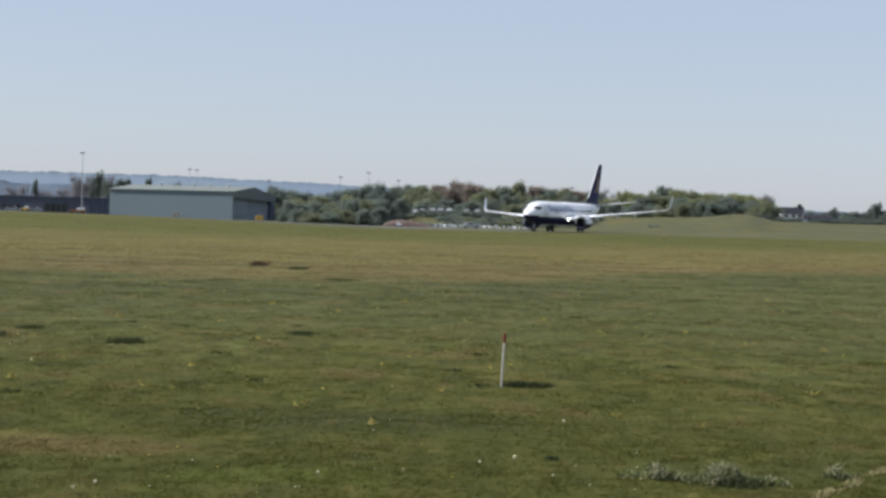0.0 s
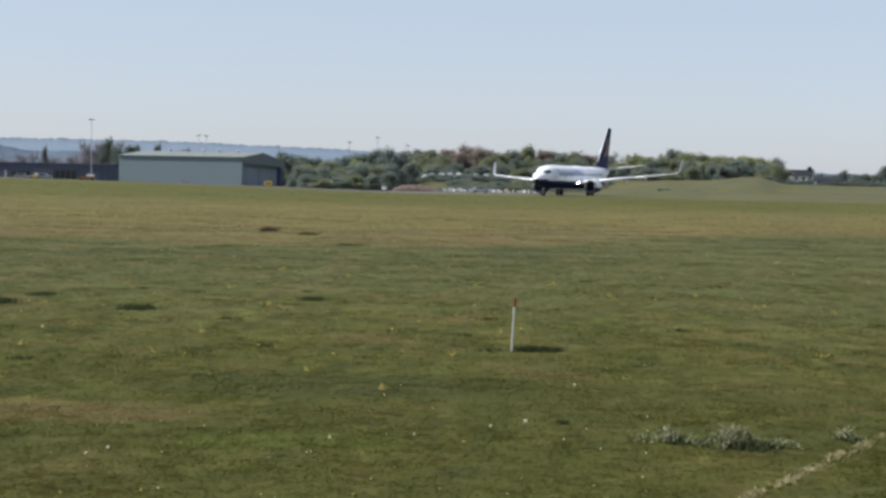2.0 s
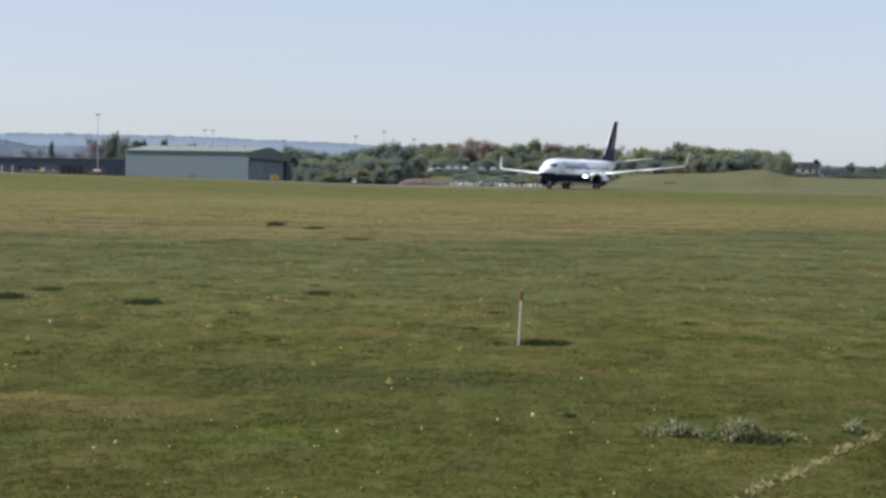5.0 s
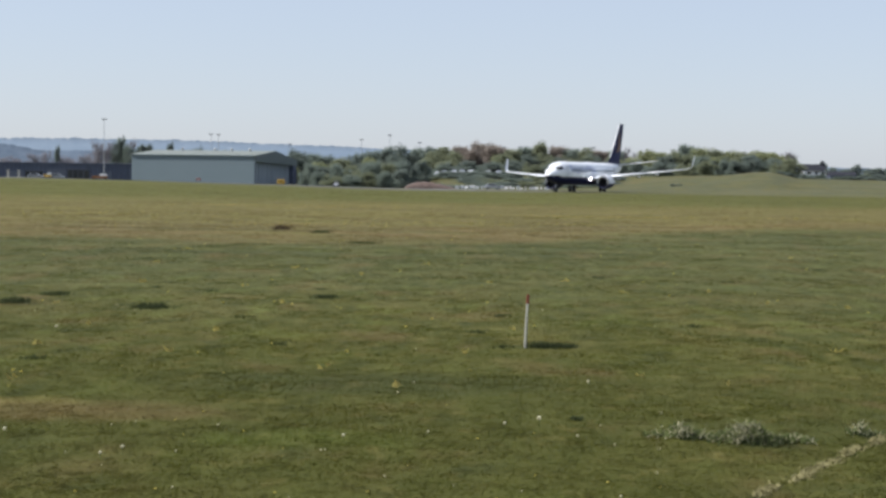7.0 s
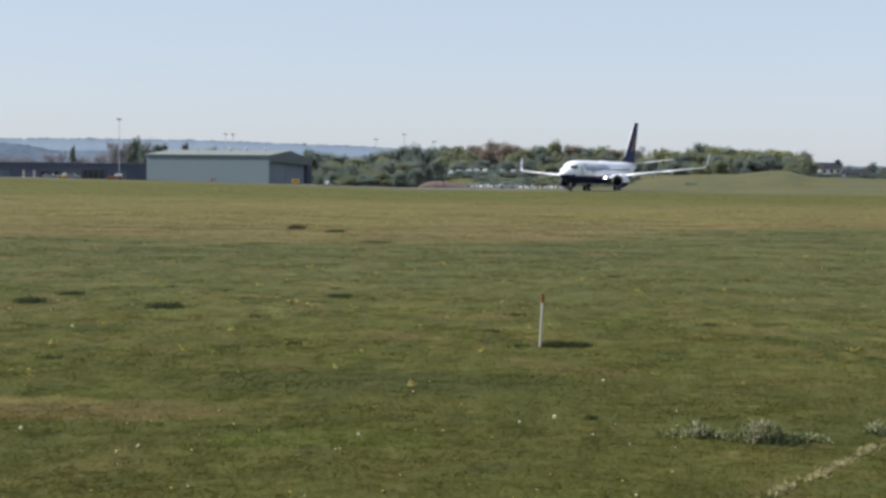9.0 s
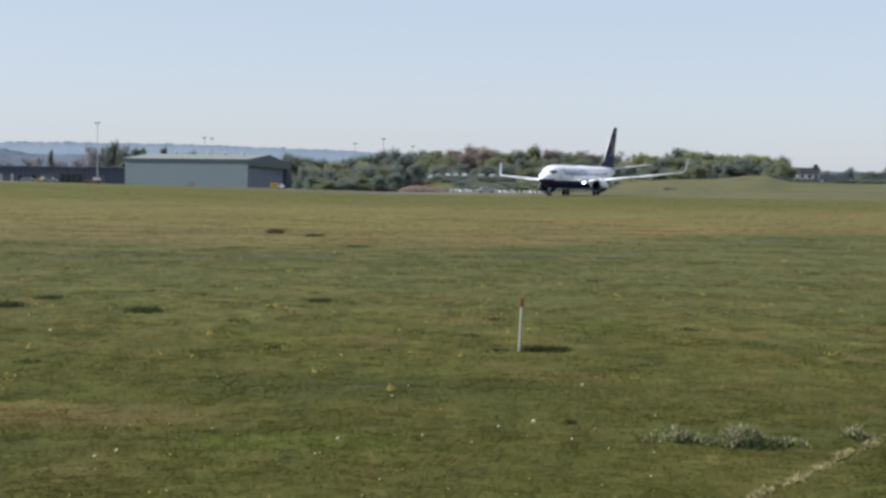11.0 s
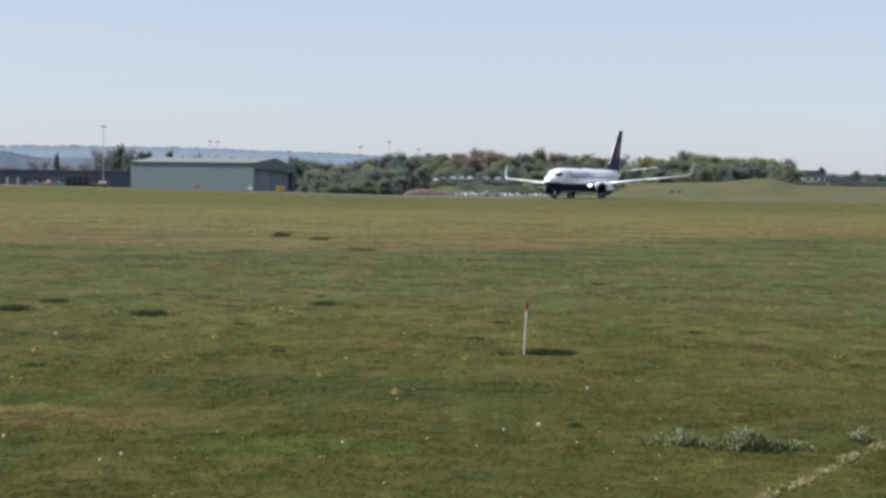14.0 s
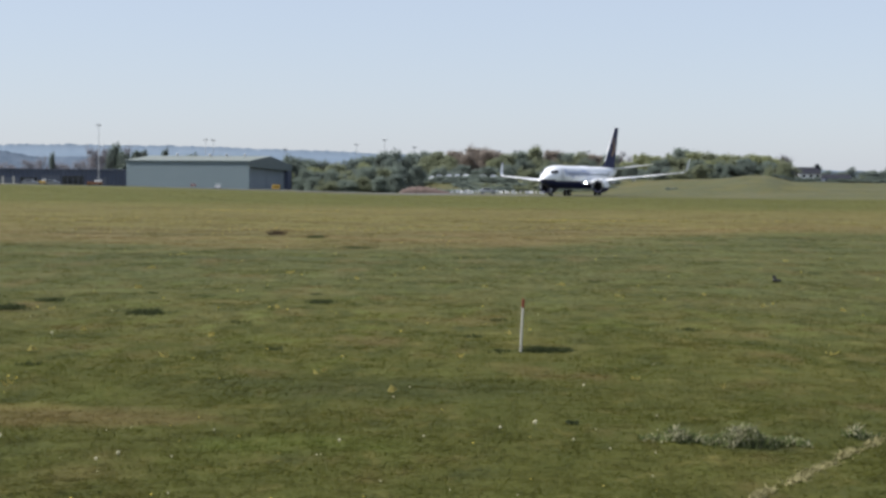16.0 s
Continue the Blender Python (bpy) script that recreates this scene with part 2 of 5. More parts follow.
# blue-black wall, its colour lightened for the haze in front of it
NAVY_WALL = surface("hazed_blue_black_wall", (0.072, 0.085, 0.128), (0.128, 0.143, 0.188), 0.14, 0.6, fine=9)
DIM_PANEL = surface("dim_panel", (0.10, 0.11, 0.145), (0.16, 0.175, 0.21), 0.4, 0.7)
ROOF_TILE = surface("slate_roof_tiles", (0.022, 0.023, 0.030), (0.040, 0.041, 0.050), 0.8, 0.85, bump=0.03)
YELLOW = surface("sign_yellow", (0.72, 0.42, 0.06), (0.85, 0.55, 0.12), 1.5, 0.5)
RED = surface("sign_red", (0.20, 0.045, 0.035), (0.30, 0.075, 0.05), 1.5, 0.5)
ORANGE = surface("equipment_orange", (0.225, 0.085, 0.027), (0.300, 0.130, 0.045), 1.5, 0.5)
CAR_WHITE = surface("car_white", (0.72, 0.73, 0.74), (0.82, 0.82, 0.82), 1, 0.3)
CAR_SILVER = surface("car_silver", (0.36, 0.38, 0.40), (0.50, 0.52, 0.54), 1, 0.35)
CAR_GREY = surface("car_grey", (0.22, 0.24, 0.27), (0.34, 0.36, 0.38), 1, 0.3)
POST_WHITE = surface("worn_white_paint", (0.40, 0.385, 0.34), (0.55, 0.53, 0.47), 6, 0.75, fine=6)
POST_RED = surface("worn_red_paint", (0.13, 0.030, 0.022), (0.22, 0.055, 0.038), 8, 0.75)
SOIL = surface("red_soil", (0.092, 0.068, 0.058), (0.159, 0.119, 0.102), 0.5, 0.95, bump=0.15, fine=7)
BARK = surface("bark", (0.055, 0.045, 0.036), (0.12, 0.10, 0.08), 1.5, 0.9)
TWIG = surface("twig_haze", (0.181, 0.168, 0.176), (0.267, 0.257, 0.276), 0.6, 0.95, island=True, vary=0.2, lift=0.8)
TUSSOCK = surface("tussock_green", (0.030, 0.042, 0.016), (0.062, 0.072, 0.030), 2.0, 0.9, island=True, vary=0.2, lift=1.0)
EARTH = surface("bare_earth", (0.045, 0.032, 0.020), (0.085, 0.062, 0.038), 2.0, 0.95, island=True, vary=0.2, lift=1.0)
LIP = surface("inlet_lip_grey", (0.05, 0.055, 0.07), (0.09, 0.095, 0.11), 1.0, 0.4)
WEED = surface("grey_green_weed", (0.062, 0.084, 0.026), (0.190, 0.215, 0.085), 10.0, 0.95, island=True, vary=0.3, lift=0.8)
HAY = surface("dry_cuttings", (0.085, 0.090, 0.040), (0.56, 0.53, 0.34), 14.0, 0.95, island=True, vary=0.35, lift=0.6)
FIBRE = surface("straw_line", (0.17, 0.155, 0.065), (0.31, 0.28, 0.14), 2.0, 0.95, island=True, vary=0.25)
SEED = surface("dandelion_seed_head", (0.437, 0.405, 0.264), (0.589, 0.552, 0.376), 20, 0.9)
PETAL = surface("dandelion_petal", (0.52, 0.40, 0.06), (0.66, 0.54, 0.12), 20, 0.8)
BUTTERCUP = surface("buttercup_yellow", (0.24, 0.21, 0.055), (0.38, 0.32, 0.10), 3.0, 0.85, island=True, vary=0.2, lift=1.5)
STALK = surface("flower_stalk", (0.08, 0.11, 0.03), (0.14, 0.17, 0.06), 9, 0.8)
INSECT_DARK = surface("insect_black", (0.006, 0.006, 0.006), (0.02, 0.018, 0.015), 300, 0.5)
INSECT_PALE = surface("insect_tan", (0.35, 0.27, 0.16), (0.50, 0.40, 0.26), 300, 0.6)
# leaf colours are paled and greyed to carry the haze over the distant trees
HAZED_LEAVES = [
    surface("hazed_leaf_olive", (0.168, 0.192, 0.122), (0.254, 0.274, 0.171), 0.35, 0.9, island=True, vary=0.2, lift=2.6),
    surface("hazed_leaf_fresh", (0.213, 0.239, 0.122), (0.300, 0.319, 0.171), 0.35, 0.9, island=True, vary=0.2, lift=2.6),
    surface("hazed_leaf_dark", (0.137, 0.171, 0.150), (0.197, 0.233, 0.197), 0.35, 0.9, island=True, vary=0.2, lift=2.6),
    surface("hazed_leaf_russet", (0.209, 0.181, 0.157), (0.319, 0.273, 0.226), 0.35, 0.9, island=True, vary=0.2, lift=2.6),
    surface("hazed_leaf_grey_green", (0.161, 0.201, 0.169), (0.231, 0.272, 0.224), 0.35, 0.9, island=True, vary=0.2, lift=2.6),
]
# ridge woodland with the blue-grey haze of distance put into its colour
HILL_FAR = surface("far_woodland_hazed", (0.135, 0.180, 0.235), (0.190, 0.235, 0.285), 0.008, 1.0, bump=0.0, fine=6)
HILL_MID = surface("middle_woodland_hazed", (0.053, 0.077, 0.109), (0.138, 0.169, 0.211), 0.025, 1.0, bump=0.0, fine=6)

# ------------------------------------------------------------------ mesh helpers


def link(name, bm, material, parent=None, label="", smooth=False):
    me = bpy.data.meshes.new(name)
    bm.to_mesh(me)
    bm.free()
    for m in material if isinstance(material, (list, tuple)) else [material]:
        me.materials.append(m)
    if smooth:
        me.polygons.foreach_set("use_smooth", [True] * len(me.polygons))
    ob = new(name, me)
    if parent:
        ob.parent = parent
    return tagged(ob, label=label)


def part(name, bm, material, parent, label="", smooth=False):
    return link(name, bm, material, parent, label, smooth)


def thing(name, label, category, group="", kind=""):
    return tagged(new(name), label, category, group, kind)


def raw(name, verts, faces, material, parent=None, label="", smooth=False):
    me = bpy.data.meshes.new(name)
    me.from_pydata(verts, [], faces)
    me.materials.append(material)
    if smooth:
        me.polygons.foreach_set("use_smooth", [True] * len(me.polygons))
    ob = new(name, me)
    if parent:
        ob.parent = parent
    return tagged(ob, label=label)


def box(bm, x0, x1, y0, y1, z0, z1, bevel=0.0, m=None):
    g = bmesh.ops.create_cube(bm, size=1)["verts"]
    for v in g:
        v.co = Vector((x0 + (v.co.x + 0.5) * (x1 - x0), y0 + (v.co.y + 0.5) * (y1 - y0), z0 + (v.co.z + 0.5) * (z1 - z0)))
        if m:
            v.co = m @ v.co
    if bevel:
        edges = list({ed for v in g for ed in v.link_edges})
        bmesh.ops.bevel(bm, geom=edges, offset=bevel, segments=2, affect="EDGES", profile=0.5)
    return bm


def tube(bm, p, q, r0, r1, n=10):
    """A tapered round bar from p to q."""
    p, q = Vector(p), Vector(q)
    m = Matrix.Translation((p + q) / 2) @ (q - p).to_track_quat("Z", "Y").to_matrix().to_4x4()
    bmesh.ops.create_cone(bm, cap_ends=True, segments=n, radius1=r0, radius2=r1, depth=(q - p).length, matrix=m)
    return bm


def lathe(bm, profile, n, m=None):
    """Rings (along x, radius) turned about the x axis."""
    rings = []
    for x, r in profile:
        rings.append([bm.verts.new((m or Matrix()) @ Vector((x, r * math.cos(2 * math.pi * i / n), r * math.sin(2 * math.pi * i / n)))) for i in range(n)])
    for r0, r1 in zip(rings, rings[1:]):
        for i in range(n):
            bm.faces.new((r0[i], r0[(i + 1) % n], r1[(i + 1) % n], r1[i]))
    return rings


def step(lo, hi, v):
    u = min(1.0, max(0.0, (v - lo) / (hi - lo)))
    return u * u * (3 - 2 * u)


# ------------------------------------------------------------------ ground


def terrain(x, y):
    d = math.hypot(x, y)
    if y <= 0:
        return 0.0
    s = max(-0.35, min(0.35, x / max(y, 1.0)))
    z = 0.9 * step(-0.02, -0.27, s) * step(90, 300, d)
    z -= 0.55 * step(318, 400, d) * (1 - step(0.06, 0.12, s))
    z -= 0.22 * step(190, 280, d) * step(-0.12, 0.0, s) * (1 - step(0.085, 0.19, s) * step(325, 440, d))
    knoll = 1 - 0.13 * step(0.10, 0.13, s) * (1 - step(0.165, 0.19, s)) - 0.30 * step(0.196, 0.217, s)
    z += 3.9 * knoll * step(425, 478, d) * step(-0.03, 0.005, s)
    z += 4.3 * step(0.085, 0.19, s) * step(325, 440, d) * (1 - step(425, 478, d) * step(-0.03, 0.005, s) * 0.85) * (0.87 + 0.21 * step(0.165, 0.19, s) - 0.38 * step(0.196, 0.217, s) - 0.10 * step(0.217, 0.262, s))
    z *= 1 - step(750, 1300, d)
    z += 0.10 * noise.noise((x * 0.05, y * 0.05, 0.0)) * step(25, 60, d)
    z += 0.030 * noise.noise((x * 0.35, y * 0.35, 3.0))
    return z


def ground():
    radii = [0.6 * (4800 / 0.6) ** (i / 210) for i in range(211)]
    bearings = [-20 + i * 0.25 for i in range(161)] + [20 + i * 10 for i in range(1, 32)]
    verts, faces = [(0.0, 0.0, 0.0)], []
    n = len(bearings)
    for r in radii:
        for g in bearings:
            x, y = r * math.sin(radians(g)), r * math.cos(radians(g))
            verts.append((x, y, terrain(x, y)))
    for i in range(n):
        faces.append((0, 1 + (i + 1) % n, 1 + i))
    for k in range(len(radii) - 1):
        for i in range(n):
            j = (i + 1) % n
            faces.append((1 + k * n + i, 1 + k * n + j, 1 + (k + 1) * n + j, 1 + (k + 1) * n + i))
    ob = raw("ground", verts, faces, TURF, smooth=True)
    ob.data.flip_normals()
    tagged(ob, "rough airfield meadow of green and straw-coloured grass", "ground", kind="structure")


ground()


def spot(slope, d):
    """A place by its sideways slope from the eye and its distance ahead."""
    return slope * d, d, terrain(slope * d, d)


def taxiway():
    """The asphalt under the aircraft, running across the view and a little below the turf."""
    c, s = math.cos(radians(-4)), math.sin(radians(-4))
    bm = bmesh.new()
    pts = []
    for i in range(41):
        u = -200 + i * 5.25
        for w in (-9, 9):
            x, y = 24 + u * c - w * s, 296 + u * s + w * c
            pts.append(bm.verts.new((x, y, terrain(x, y) + 0.05)))
    for i in range(40):
        bm.faces.new((pts[2 * i], pts[2 * i + 2], pts[2 * i + 3], pts[2 * i + 1]))
    tagged(link("taxiway", bm, ASPHALT), "grey asphalt taxiway strip beyond the meadow", "taxiway", kind="structure")


taxiway()


def hills():
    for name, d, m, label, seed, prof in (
        ("backdrop_far_ridge", 4200, HILL_FAR, "long wooded ridge in the distance, hazed blue in its colour", 1.0,
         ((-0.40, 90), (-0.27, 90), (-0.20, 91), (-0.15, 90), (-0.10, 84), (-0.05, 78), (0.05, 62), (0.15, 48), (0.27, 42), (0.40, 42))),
        ("backdrop_near_ridge", 2600, HILL_MID, "wooded slopes below the far ridge, hazed grey-blue in their colour", 5.0,
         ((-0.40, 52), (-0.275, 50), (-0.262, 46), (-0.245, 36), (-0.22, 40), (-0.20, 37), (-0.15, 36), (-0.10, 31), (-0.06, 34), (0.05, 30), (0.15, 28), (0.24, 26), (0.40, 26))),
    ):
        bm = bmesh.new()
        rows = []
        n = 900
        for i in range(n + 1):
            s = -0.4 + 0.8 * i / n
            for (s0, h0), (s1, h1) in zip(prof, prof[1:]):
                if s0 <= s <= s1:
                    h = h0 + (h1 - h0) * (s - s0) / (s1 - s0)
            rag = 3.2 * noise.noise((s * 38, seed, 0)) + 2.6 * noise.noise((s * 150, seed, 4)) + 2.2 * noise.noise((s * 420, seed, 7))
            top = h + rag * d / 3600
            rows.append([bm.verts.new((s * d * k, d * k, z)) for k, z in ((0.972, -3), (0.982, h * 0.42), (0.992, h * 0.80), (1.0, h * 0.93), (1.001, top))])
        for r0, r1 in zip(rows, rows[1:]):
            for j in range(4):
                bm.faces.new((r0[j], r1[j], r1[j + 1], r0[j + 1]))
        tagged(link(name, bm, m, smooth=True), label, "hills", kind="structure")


hills()


def perimeter_road():
    bm = bmesh.new()
    pts = []
    for i in range(41):
        s = -0.20 + 0.22 * i / 40
        pts.append([bm.verts.new((s * d, d, terrain(s * d, d) + 0.04)) for d in (410.5, 414.5)])
    for p, q in zip(pts, pts[1:]):
        bm.faces.new((p[0], q[0], q[1], p[1]))
    tagged(link("perimeter_road", bm, ASPHALT), "narrow grey asphalt perimeter road", "road", kind="structure")


perimeter_road()

# ------------------------------------------------------------------ aircraft
STATIONS = [(19.00, 2.80, 0.04, 0.04), (18.86, 2.80, 0.32, 0.28), (18.58, 2.82, 0.60, 0.54), (18.05, 2.86, 0.95, 0.88), (17.43, 2.92, 1.23, 1.14),
            (16.82, 3.00, 1.43, 1.38), (16.11, 3.08, 1.62, 1.66), (15.23, 3.14, 1.77, 1.86), (14.00, 3.18, 1.87, 1.98), (12.00, 3.20, 1.88, 2.01)]
STATIONS += [(x, 3.20, 1.88, 2.01) for x in (9.0, 6.0, 3.0, 0.0, -3.0, -6.0)]
STATIONS += [(-8.0, 3.30, 1.85, 1.92), (-10.0, 3.47, 1.74, 1.76), (-12.0, 3.72, 1.50, 1.50), (-14.0, 3.98, 1.18, 1.22),
             (-16.0, 4.25, 0.80, 0.90), (-17.6, 4.46, 0.46, 0.58), (-18.4, 4.55, 0.20, 0.30)]


def hull(x):
    """Centre height, half width and half height of the fuselage at x."""
    for (x0, *a0), (x1, *a1) in zip(STATIONS, STATIONS[1:]):
        if x1 <= x <= x0:
            f = (x0 - x) / (x0 - x1)
            return [p + (q - p) * f for p, q in zip(a0, a1)]
    return list(STATIONS[-1][1:])


def skin_patch(x0, x1, a0, a1, proud, nx=6, na=6):
    """A piece of skin between two stations and two angles (degrees up from the side), a little proud."""
    bm = bmesh.new()
    grid = []
    for i in range(nx + 1):
        x = x0 + (x1 - x0) * i / nx
        zc, w, h = hull(x)
        row = []
        for j in range(na + 1):
            g = radians(a0 + (a1 - a0) * j / na)
            row.append(bm.verts.new((x, (w + proud) * math.cos(g), zc + (h + proud) * math.sin(g))))
        grid.append(row)
    for r0, r1 in zip(grid, grid[1:]):
        for j in range(na):
            bm.faces.new((r0[j], r1[j], r1[j + 1], r0[j + 1]))
    geom = bmesh.ops.solidify(bm, geom=bm.faces[:], thickness=0.02)
    return bm


def aerofoil(bm, sections, upright=False):
    """Sections (span, leading x, trailing x, height, thickness), joined to a lifting surface."""
    shape = ((0.0, 0.0), (0.06, 0.55), (0.25, 1.0), (0.55, 0.75), (1.0, 0.04), (0.55, -0.35), (0.25, -0.55), (0.06, -0.4))
    if upright:
        shape = ((0.0, 0.0), (0.06, 0.5), (0.25, 0.8), (0.6, 0.6), (1.0, 0.03), (0.6, -0.6), (0.25, -0.8), (0.06, -0.5))
    rings = []
    for s, x0, x1, z, th in sections:
        ring = []
        for f, t in shape:
            x = x0 + (x1 - x0) * f
            ring.append(bm.verts.new((x, t * th * 0.5, z) if upright else (x, s, z + t * th * 0.5)))
        rings.append(ring)
    n = len(shape)
    for r0, r1 in zip(rings, rings[1:]):
        for i in range(n):
            bm.faces.new((r0[i], r0[(i + 1) % n], r1[(i + 1) % n], r1[i]))
    bm.faces.new(rings[0])
    bm.faces.new(rings[-1])
    bmesh.ops.recalc_face_normals(bm, faces=bm.faces[:])
    return bm


def wheel(parent, x, y, r, w):
    bm = bmesh.new()
    lathe(bm, [(-w / 2, r * 0.55), (-w / 2, r * 0.9), (-w * 0.36, r), (w * 0.36, r), (w / 2, r * 0.9), (w / 2, r * 0.55)], 20,
          Matrix.Translation((x, y, r)) @ Matrix.Rotation(radians(90), 4, "Z"))
    wh = part("wheel", bm, RUBBER, parent, smooth=True)
    bm = bmesh.new()
    lathe(bm, [(-w * 0.45, 0.01), (-w * 0.45, r * 0.56), (w * 0.45, r * 0.56), (w * 0.45, 0.01)], 16,
          Matrix.Translation((x, y, r)) @ Matrix.Rotation(radians(90), 4, "Z"))
    part("rim", bm, STEEL, wh)


def airliner():
    jet = thing("airliner", "white twin-engined airliner with dark blue belly and fin, standing still", "airplane")
    # fuselage skin, split along the paint line
    n = 36
    up, low = bmesh.new(), bmesh.new()
    for bm, belly in ((up, False), (low, True)):
        cache = {}

        def ringv(k, i):
            if (k, i) not in cache:
                x, zc, w, h = STATIONS[k]
                g = 2 * math.pi * i / n
                cache[(k, i)] = bm.verts.new((x, w * math.cos(g), zc + h * math.sin(g)))
            return cache[(k, i)]

        for k in range(len(STATIONS) - 1):
            x = (STATIONS[k][0] + STATIONS[k + 1][0]) / 2
            for i in range(n):
                deg = 360 * (i + 0.5) / n
                under = deg > 180
                depth = min(abs(deg - 180), abs(360 - deg)) if under else -1
                limit = 20 if x > 4 else 28 + (4 - x) * 3.2
                if x > 16.9:
                    limit = 10
                if (under and depth > limit) == belly:
                    bm.faces.new((ringv(k, i), ringv(k, (i + 1) % n), ringv(k + 1, (i + 1) % n), ringv(k + 1, i)))
        bmesh.ops.recalc_face_normals(bm, faces=bm.faces[:])
    part("fuselage", up, WHITE, jet, "glossy white upper fuselage", smooth=True)
    part("belly", low, NAVY, jet, "dark navy belly", smooth=True)
    # wing-to-body fairing
    bm = bmesh.new()
    bmesh.ops.create_uvsphere(bm, u_segments=20, v_segments=10, radius=1)
    for v in bm.verts:
        v.co = Vector((0.4 + v.co.x * 6.2, v.co.y * 2.15, 1.95 + v.co.z * 0.72))
    part("belly_fairing", bm, NAVY, jet, smooth=True)
    # cockpit windows
    for side in (-1, 1):
        for x0, x1, a0, a1 in ((17.25, 16.72, 38, 62), (16.85, 16.2, 26, 52), (16.15, 15.65, 26, 46)):
            bm = skin_patch(x0, x1, a0, a1, 0.012, 3, 3)
            if side < 0:
                for v in bm.verts:
                    v.co.y *= -1
                bmesh.ops.recalc_face_normals(bm, faces=bm.faces[:])
            part("cockpit_window", bm, GLASS, jet, "dark cockpit glass")
    # cabin windows and doors, both sides
    proto = {}
    for side in (1, -1):
        for i in range(44):
            x = 12.6 - i * 0.51
            zc, w, h = hull(x)
            if "w" not in proto:
                bm = bmesh.new()
                box(bm, -0.13, 0.13, -0.012, 0.012, -0.18, 0.18, 0.02)
                me = bpy.data.meshes.new("cabin_window")
                bm.to_mesh(me)
                bm.free()
                me.materials.append(GLASS)
                proto["w"] = me
            ob = new("cabin_window", proto["w"])
            ob.parent = jet
            g = radians(14)
            ob.matrix_basis = Matrix.Translation((x, side * (w * math.cos(g) + 0.004), zc + h * math.sin(g))) @ Matrix.Rotation(side * g, 4, "X")
        for x0, x1, a0, a1 in ((14.9, 14.0, -18, 34), (-9.9, -10.7, -14, 36)):
            bm = skin_patch(x0, x1, a0, a1, 0.015, 2, 6)
            if side < 0:
                for v in bm.verts:
                    v.co.y *= -1
                bmesh.ops.recalc_face_normals(bm, faces=bm.faces[:])
            part("cabin_door", bm, WHITE, jet)
        # the operator's lettering as plain bars
        for x0, x1, a0, a1 in ((13.0, 12.0, 6, 42), (11.6, 10.5, 6, 30), (10.1, 9.1, -4, 30), (8.7, 7.6, 6, 30), (7.2, 6.3, 6, 32), (5.9, 4.8, 6, 30), (4.4, 3.5, 14, 42), (3.1, 2.0, 6, 40), (1.6, 0.7, 6, 28)):
            bm = skin_patch(x0, x1, a0, a1, 0.02, 2, 4)
            if side < 0:
                for v in bm.verts:
                    v.co.y *= -1
                bmesh.ops.recalc_face_normals(bm, faces=bm.faces[:])
            part("title_bar", bm, BLUE, jet, "plain blue bar of the fuselage title")
    # wings
    for side in (1, -1):
        secs = [(1.3, 4.9, -3.2, 2.15, 1.15), (5.4, 2.55, -3.25, 2.58, 0.72), (11.0, -0.55, -4.35, 3.15, 0.42), (17.15, -3.95, -5.55, 3.80, 0.20)]
        wing = part("wing", aerofoil(bmesh.new(), [(side * s, *r) for s, *r in secs]), WING_GREY, jet, "light grey swept wing")
        # bright slat along the leading edge
        bm = bmesh.new()
        for (s0, x0, _, z0, t0), (s1, x1, _, z1, t1) in zip(secs, secs[1:]):
            p, q = Vector((x0 + 0.02, side * s0, z0 + 0.04 * t0)), Vector((x1 + 0.02, side * s1, z1 + 0.04 * t1))
            if s0 < 1.5:
                p = p.lerp(q, 0.15)
            tube(bm, p, q, 0.30 * t0 * 0.62, 0.30 * t1 * 0.7, 12)
        part("slat", bm, BARE, wing, "bare metal leading edge", smooth=True)
        # flap track fairings
        for s, x in ((4.6, -3.4), (8.2, -3.9), (11.4, -4.6)):
            z = 2.15 + (s - 1.3) * 0.104 - 0.28
            bm = bmesh.new()
            lathe(bm, [(1.5, 0.02), (1.0, 0.16), (0.0, 0.22), (-0.8, 0.16), (-1.5, 0.02)], 10, Matrix.Translation((x, side * s, z)))
            part("flap_fairing", bm, WING_GREY, wing, smooth=True)
        # blended winglet
        bm = bmesh.new()
        rings = []
        for s, z, x0, x1, t in ((17.1, 3.80, -3.95, -5.55, 0.16), (17.45, 3.95, -4.25, -5.65, 0.13), (17.68, 4.35, -4.6, -5.8, 0.11), (17.9, 6.25, -5.9, -6.55, 0.06)):
            rings.append([bm.verts.new(Vector((x, side * (s + o * (0.3 if z < 4 else 1)), z + o * (1 if z < 4 else 0.2)))) for x, o in ((x0, 0), ((x0 * 2 + x1) / 3, t), (x1, 0), ((x0 * 2 + x1) / 3, -t))])
        for r0, r1 in zip(rings, rings[1:]):
            for i in range(4):
                bm.faces.new((r0[i], r0[(i + 1) % 4], r1[(i + 1) % 4], r1[i]))
        bm.faces.new(rings[-1])
        bmesh.ops.recalc_face_normals(bm, faces=bm.faces[:])
        part("winglet", bm, WHITE, wing, "white upswept winglet")
        # engine
        m = Matrix.Translation((3.5, side * 4.83, 1.62))
        bm = bmesh.new()
        lathe(bm, [(1.9, 0.84), (2.12, 0.90), (2.20, 0.98), (2.12, 1.06), (1.6, 1.15), (0.4, 1.18), (-1.0, 1.06), (-2.0, 0.86), (-2.0, 0.80)], 28, m)
        bmesh.ops.recalc_face_normals(bm, faces=bm.faces[:])
        cut = bm.copy()
        bmesh.ops.delete(bm, geom=[f for f in bm.faces if f.calc_center_median().z < 1.45], context="FACES")
